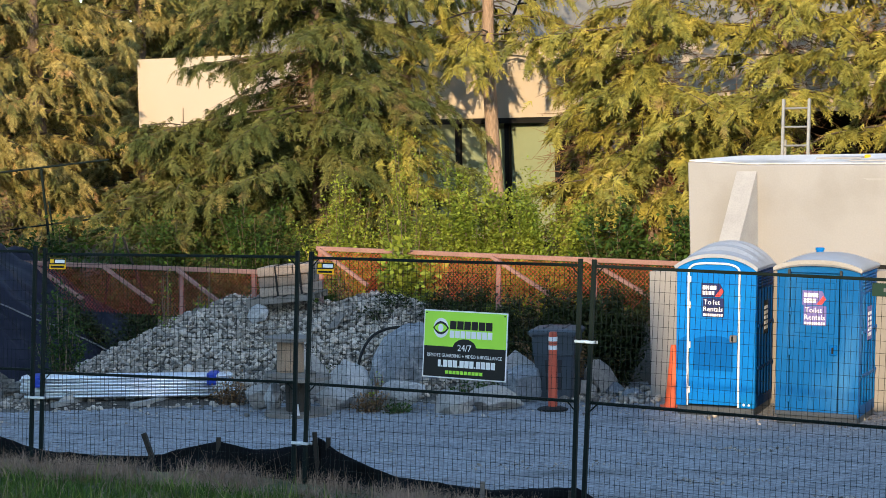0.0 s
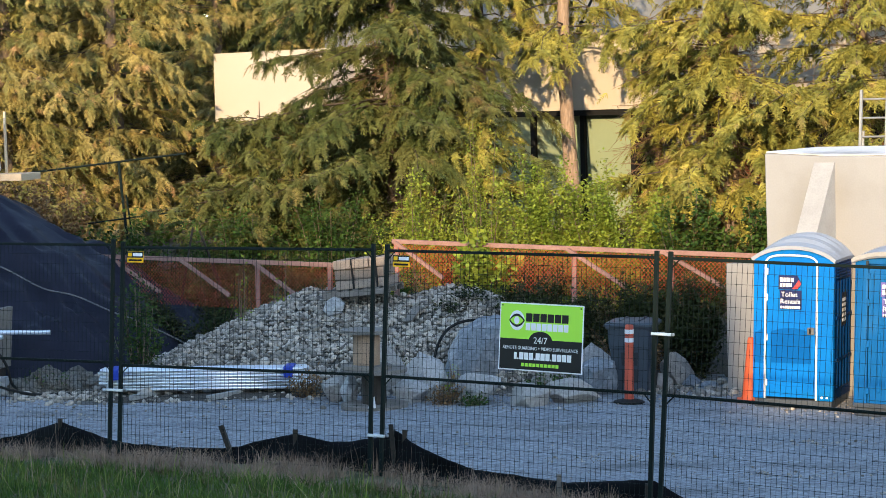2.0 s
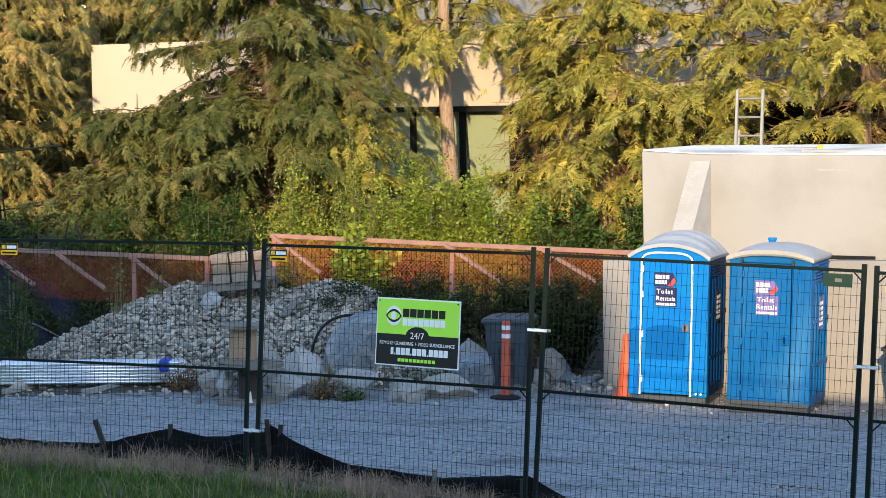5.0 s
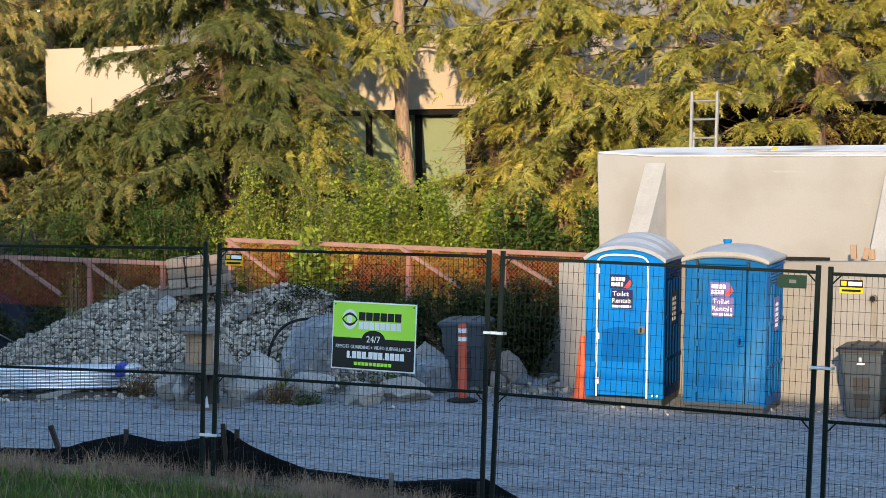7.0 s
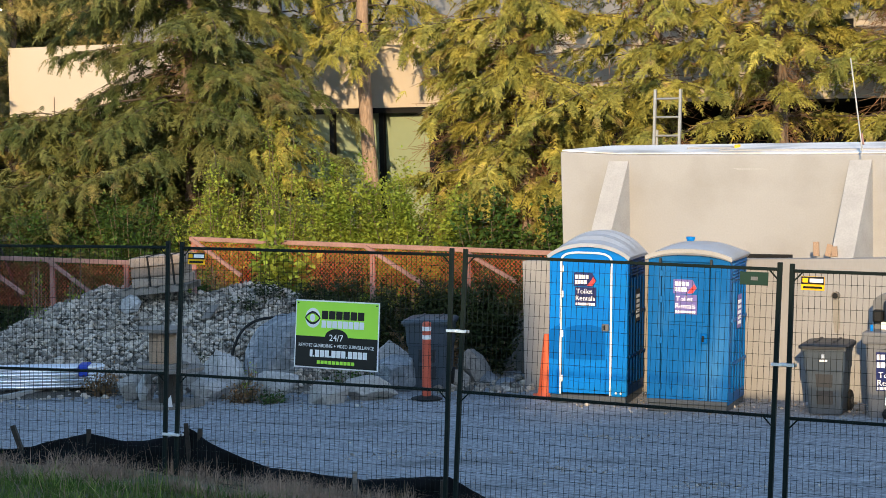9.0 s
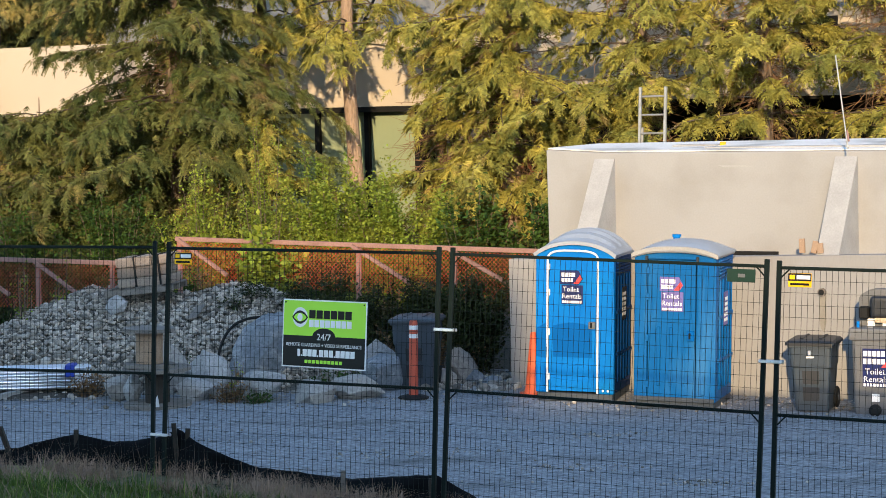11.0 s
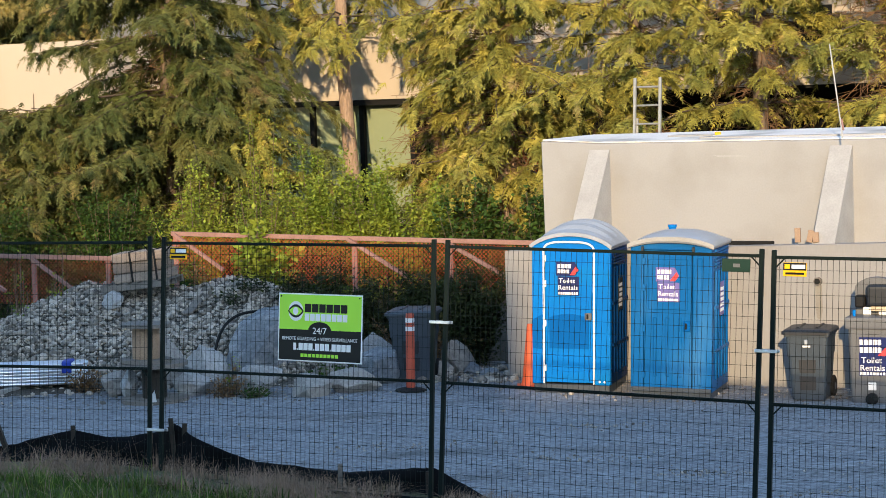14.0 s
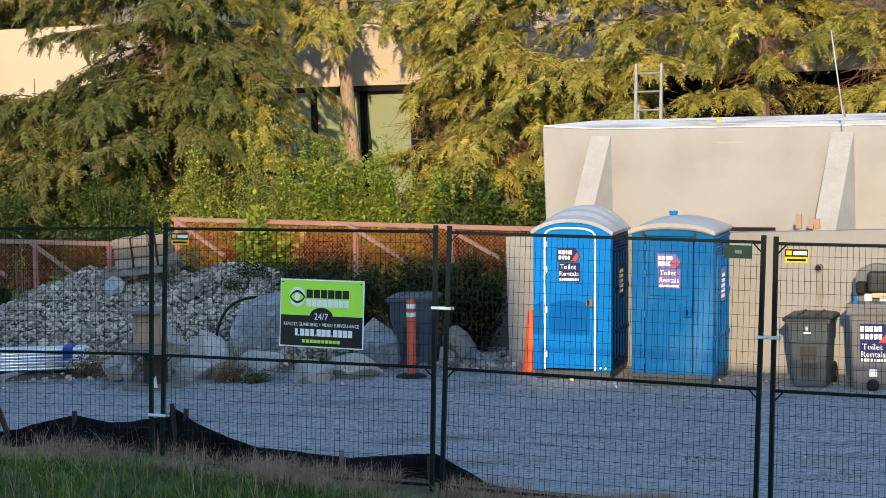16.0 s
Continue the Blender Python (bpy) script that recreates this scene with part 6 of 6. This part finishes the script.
# left corner of the yard: slatted crate, pipes on a stand, block, hoses
slat_box = thing("slatted_box", pose(-8.75, 32.75, 0.42, 0, 4, -10), "grey slatted pallet box beside the tarp", "crate")
for i in range(5):
    part("slat", box(-1.1, 0.42, -0.03, 0.0, 0.02 + i * 0.16, 0.14 + i * 0.16, 0.006), M_WHITE, slat_box)
part("frame", box(0.42, 0.50, -0.05, 0.4, -0.1, 0.86, 0.006), M_OLDWOOD, slat_box)
part("frame", box(-1.1, 0.42, 0.002, 0.4, -0.42, 0.80), M_DARKWOOD, slat_box)
rack = thing("pipe_rack", pose(-8.2, 31.0, 1.03, 0, 0.8, 0), "two bright galvanised pipes resting on an orange stand", "pipes")
part("pipe", rod((-2.0, 0, 0), (1.13, 0, 0), 0.035, sides=14), M_GALV, rack)
part("pipe", rod((-2.0, 0.02, -0.07), (0.40, 0.02, -0.07), 0.035, sides=14), M_GALV, rack)
part("stand", box(-0.18, 0.12, -0.05, 0.05, -1.03, -0.11, 0.01), M_ORANGE, rack, "orange stand")
block = thing("concrete_block", pose(-8.25, 31.9, 0.0, 0, 0, -15), "hollow grey concrete block on the ground", "block")
for z in (0.0, 0.19):
    part("shell", box(-0.3, 0.3, -0.1, 0.1, z, z + 0.06, 0.006), M_CONCRETE, block)
for x in (-0.3, -0.04, 0.22):
    part("web", box(x, x + 0.08, -0.1, 0.1, 0.061, 0.189), M_CONCRETE, block)
for k, pts in enumerate((((-8.4, 31.6, 0.9), (-8.0, 31.5, 0.75), (-7.8, 31.6, 0.3), (-7.9, 31.7, 0.02), (-7.4, 31.9, 0.02)), ((-8.6, 31.5, 0.35), (-8.1, 31.4, 0.2), (-7.7, 31.4, 0.05), (-7.3, 31.2, 0.03), (-6.9, 31.4, 0.03)))):
    cu = bpy.data.curves.new("black_cable", "CURVE")
    cu.dimensions, cu.bevel_depth = "3D", 0.022
    sp = cu.splines.new("NURBS")
    sp.points.add(len(pts) - 1)
    for q, p in zip(sp.points, pts):
        q.co = (*p, 1)
    sp.use_endpoint_u = True
    cu.materials.append(M_RUBBER)
    tagged(new("black_cable", cu), "black cable trailing on the ground", "cable")
bm = bmesh.new()
bmesh.ops.create_uvsphere(bm, u_segments=56, v_segments=28, radius=1)
for v in bm.verts:
    n = noise.noise(v.co * 2.0) * 0.25 + noise.noise(v.co * 6) * 0.22 + noise.noise(v.co * 15) * 0.10
    v.co = (v.co.x * 0.75 * (1 + n), v.co.y * 0.5 * (1 + n), max(-0.05, v.co.z) * 0.30 * (1 + n * 1.5))
solid("dirt_mound", bm, M_RUBBLE, pose(-7.3, 32.1, 0.0), "small grey-brown mound of rubble and soil with sparse weeds", "soil mound", smooth=True)

# dark site fence far behind the tarp
far = thing("far_fence_frame", pose(0, 0, 0), "thin dark fence frame in the bramble", "fence frame")
part("post", rod((-8.44, 44, 3.30), (-8.25, 44, 0.9), 0.03), M_FENCE, far)
part("post", rod((-8.30, 44, 2.6), (-8.12, 44, 0.9), 0.02), M_FENCE, far)
part("rail", rod((-11.6, 44, 3.0), (-7.0, 44, 3.45), 0.022), M_FENCE, far)
part("rail", rod((-11.6, 44, 1.75), (-7.0, 44, 2.25), 0.018), M_FENCE, far)


# orange steel trestle half hidden behind the trees
trestle = thing("steel_trestle", Matrix.Identity(4), "orange-painted steel trestle half hidden behind trees", "trestle")
for p, q in (((2.95, 43.5, 3.55), (3.18, 43.5, 0.6)), ((5.05, 43.5, 3.35), (4.82, 43.5, 0.6)), ((2.95, 43.5, 2.60), (3.60, 43.5, 2.60)), ((4.35, 43.5, 2.62), (5.1, 43.5, 2.72)), ((4.45, 43.5, 3.30), (4.85, 43.5, 2.65)), ((4.45, 43.5, 2.7), (5.0, 43.5, 3.3))):
    part("bar", rod(p, q, 0.045, sides=4), M_ORANGE, trestle)


# ---- silt fence along the bank ----
SILT = [(-8.5, 23.6, 0.75), (-6.6, 22.85, 0.70), (-5.9, 22.53, 0.67), (-5.5, 22.36, 0.76), (-4.99, 22.13, 0.93), (-4.33, 21.83, 0.75), (-3.71, 21.56, 0.72), (-3.10, 21.29, 0.74), (-2.95, 21.22, 0.77), (-2.7, 21.11, 0.84),
        (-2.34, 20.95, 0.93), (-1.9, 20.76, 0.86), (-1.5, 20.58, 0.92), (-1.28, 20.47, 1.02), (-1.1, 20.38, 0.885), (-0.54, 20.04, 0.69), (0.37, 19.48, 0.635), (1.16, 19.0, 0.735), (1.58, 18.74, 0.49), (2.4, 18.25, 0.30), (5.0, 16.7, 0.2)]


def build_silt_fence():
    n, rows = 260, 9
    P = np.array(SILT)
    s = np.r_[0, np.cumsum(np.linalg.norm(np.diff(P[:, :2], axis=0), axis=1))]
    t = np.linspace(0, s[-1], n)
    x, y, z = (np.interp(t, s, P[:, k]) for k in range(3))
    V, Fc = [], []
    for j in range(rows):
        for i in range(n):
            k = j / (rows - 1)
            g = ground_z(x[i], y[i]) - 0.06
            sag = 0.03 * math.sin(t[i] * 9 + 3 * k) * k + 0.045 * noise.noise(Vector((t[i] * 2.2, k * 2, 0)))
            V.append((x[i] + FV.x * sag - FV.x * 0.10 * k, y[i] + FV.y * sag - FV.y * 0.10 * k, z[i] * (1 - k) + min(g, z[i] - 0.04) * k + 0.012 * noise.noise(Vector((t[i] * 7, 0, 0))) * (1 - k)))
    for j in range(rows - 1):
        for i in range(n - 1):
            a = j * n + i
            Fc.append((a, a + n, a + n + 1, a + 1))
    silt = thing("silt_fence", Matrix.Identity(4), "sagging black silt fence cloth stapled to short stakes", "silt fence")
    cloth = new("cloth", mesh_from("cloth", V, Fc, M_SILT, True))
    cloth.parent = silt
    md = cloth.modifiers.new("thickness", "SOLIDIFY")
    md.thickness = 0.006
    for x, y, z, lx, ly in ((-4.99, 22.13, 0.96, 0, 0), (-3.02, 21.22, 0.98, -0.22, 0.05), (-2.34, 20.95, 0.97, 0.02, 0), (-1.30, 20.42, 1.08, -0.05, 0), (-1.22, 20.44, 1.02, 0.06, 0), (0.30, 19.35, 0.74, 0, 0), (1.10, 18.98, 0.70, 0, 0)):
        g = ground_z(x, y) - 0.3
        part("stake", rod((x - lx * 0.5, y, g), (x + lx * 0.5, y + ly, z), 0.032, sides=4), M_DARKWOOD if x != 0.30 else M_OLDWOOD, silt)


build_silt_fence()


# ---- grass on the bank ----
def blades(name, n, area, hmin, hmax, material, seed, label, bend=0.5, width=0.006, clump=0.0):
    g = np.random.default_rng(seed)
    V, Fc = [], []
    made = 0
    while made < n:
        u, v = g.uniform(*area[:2]), g.uniform(*area[2:])
        p = FENCE_A + FU * u + FV * v
        if clump and noise.noise(Vector((p.x * 1.6, p.y * 1.6, seed))) < clump - 0.5 * g.random():
            continue
        if u < 0:
            p = p + FV * (-0.13 * u * -1) * -1 * -1
        z = ground_z(p.x, p.y) - 0.02
        h, a, b = g.uniform(hmin, hmax) * g.uniform(0.6, 1.0), g.uniform(0, 2 * math.pi), g.uniform(0, bend)
        c, s, w = math.cos(a), math.sin(a), width * g.uniform(0.7, 1.3)
        k = len(V)
        for t in (0.0, 0.5, 1.0):
            off = b * h * t * t
            ww = w * (1 - 0.9 * t)
            zz = z + h * t * (1 - 0.25 * b * t)
            V += [(p.x + c * off - s * ww, p.y + s * off + c * ww, zz), (p.x + c * off + s * ww, p.y + s * off - c * ww, zz)]
        Fc += [(k, k + 1, k + 3, k + 2), (k + 2, k + 3, k + 5, k + 4)]
        made += 1
    ob = new(name, mesh_from(name, V, Fc, material))
    return tagged(ob, label, "grass", kind="stuff")


blades("grass", 28000, (-7.5, 5.5, -3.4, -0.78), 0.06, 0.20, M_GRASS, 1, "short green grass on the bank", 1.0, 0.008)
blades("dry_grass", 24000, (-7.5, 6.0, -1.0, 0.02), 0.06, 0.30, M_STRAW, 2, "matted dry straw-coloured grass along the fence foot", 2.6, 0.0045, 0.22)
blades("tall_grass", 1500, (-7.5, 4.0, -3.2, -0.9), 0.12, 0.42, M_GRASS_LIGHT, 3, "tall thin grass stalks standing on the bank", 1.3, 0.006)
blades("pale_stalks", 600, (-7.5, 2.5, -3.0, -0.2), 0.25, 0.75, M_STRAW, 4, "pale dry grass stalks standing on the bank", 1.6, 0.0035)

# ---- weeds and climbers in the yard ----
for x, y, w, d, h, n, mt, lab, lf, sd in (
    (-6.1, 32.9, 0.9, 0.5, 1.7, 2000, M_IVY, "straggly green sapling beside the tarp", 0.06, 71),
    (-4.55, 33.9, 0.5, 0.4, 1.7, 320, M_SHRUB, "thin weed sapling behind the cobbles", 0.06, 72),
    (-3.95, 34.2, 0.4, 0.4, 1.75, 300, M_SHRUB, "thin weed sapling behind the cobbles", 0.06, 73),
    (-0.62, 34.55, 1.2, 0.35, 2.25, 2600, M_SHRUB, "green vine climbing over the netting", 0.13, 74),
    (-0.6, 33.1, 1.5, 0.7, 1.5, 9000, M_WEED, "dark green bush before the orange netting", 0.06, 89),
    (0.5, 32.7, 1.7, 0.7, 1.7, 14000, M_WEED, "dark green bush before the orange netting", 0.06, 75),
    (1.6, 32.4, 1.8, 0.7, 1.65, 14000, M_WEED, "dark green bush before the orange netting", 0.06, 76),
    (2.5, 31.9, 1.5, 0.7, 1.6, 14000, M_WEED, "dark green bush before the orange netting", 0.06, 77),
    (1.9, 31.7, 1.8, 0.4, 0.9, 1500, M_BROWNLEAF, "dry brown weeds before the dark bush", 0.05, 78),
    (-1.1, 29.55, 0.55, 0.3, 0.35, 420, M_BROWNLEAF, "dead brown weeds between boulders", 0.05, 79),
    (-0.75, 29.35, 0.5, 0.25, 0.22, 300, M_IVY, "low weeds at the foot of a boulder", 0.05, 80),
    (-1.0, 30.1, 0.3, 0.3, 0.6, 160, M_SHRUB, "green weeds between boulders", 0.05, 81),
    (0.35, 30.35, 0.8, 0.4, 0.5, 700, M_IVY, "green weeds behind low boulders", 0.05, 82),
    (-3.2, 30.6, 0.7, 0.5, 0.45, 500, M_BROWNLEAF, "dead brown weeds by the conduits", 0.05, 83),
    (-1.85, 31.4, 0.35, 0.3, 0.7, 220, M_IVY, "small green weed on the cobbles", 0.04, 84),
    (-7.35, 31.8, 0.9, 0.5, 0.40, 420, M_IVY, "sparse weeds on the soil mound", 0.045, 85),
    (-5.4, 35.7, 2.4, 0.6, 1.35, 6500, M_WEED, "dark bramble before the shaded netting", 0.06, 87),
    (-1.6, 35.2, 1.4, 0.4, 1.7, 1500, M_BROWNLEAF, "brown weeds behind the pile", 0.06, 86),
):
    leafy(x, y, w, d, h, n, mt, lab, lf, sd, stems=18, name="weed" if h < 1 else "bush", category="weeds" if h < 1 else "bush")
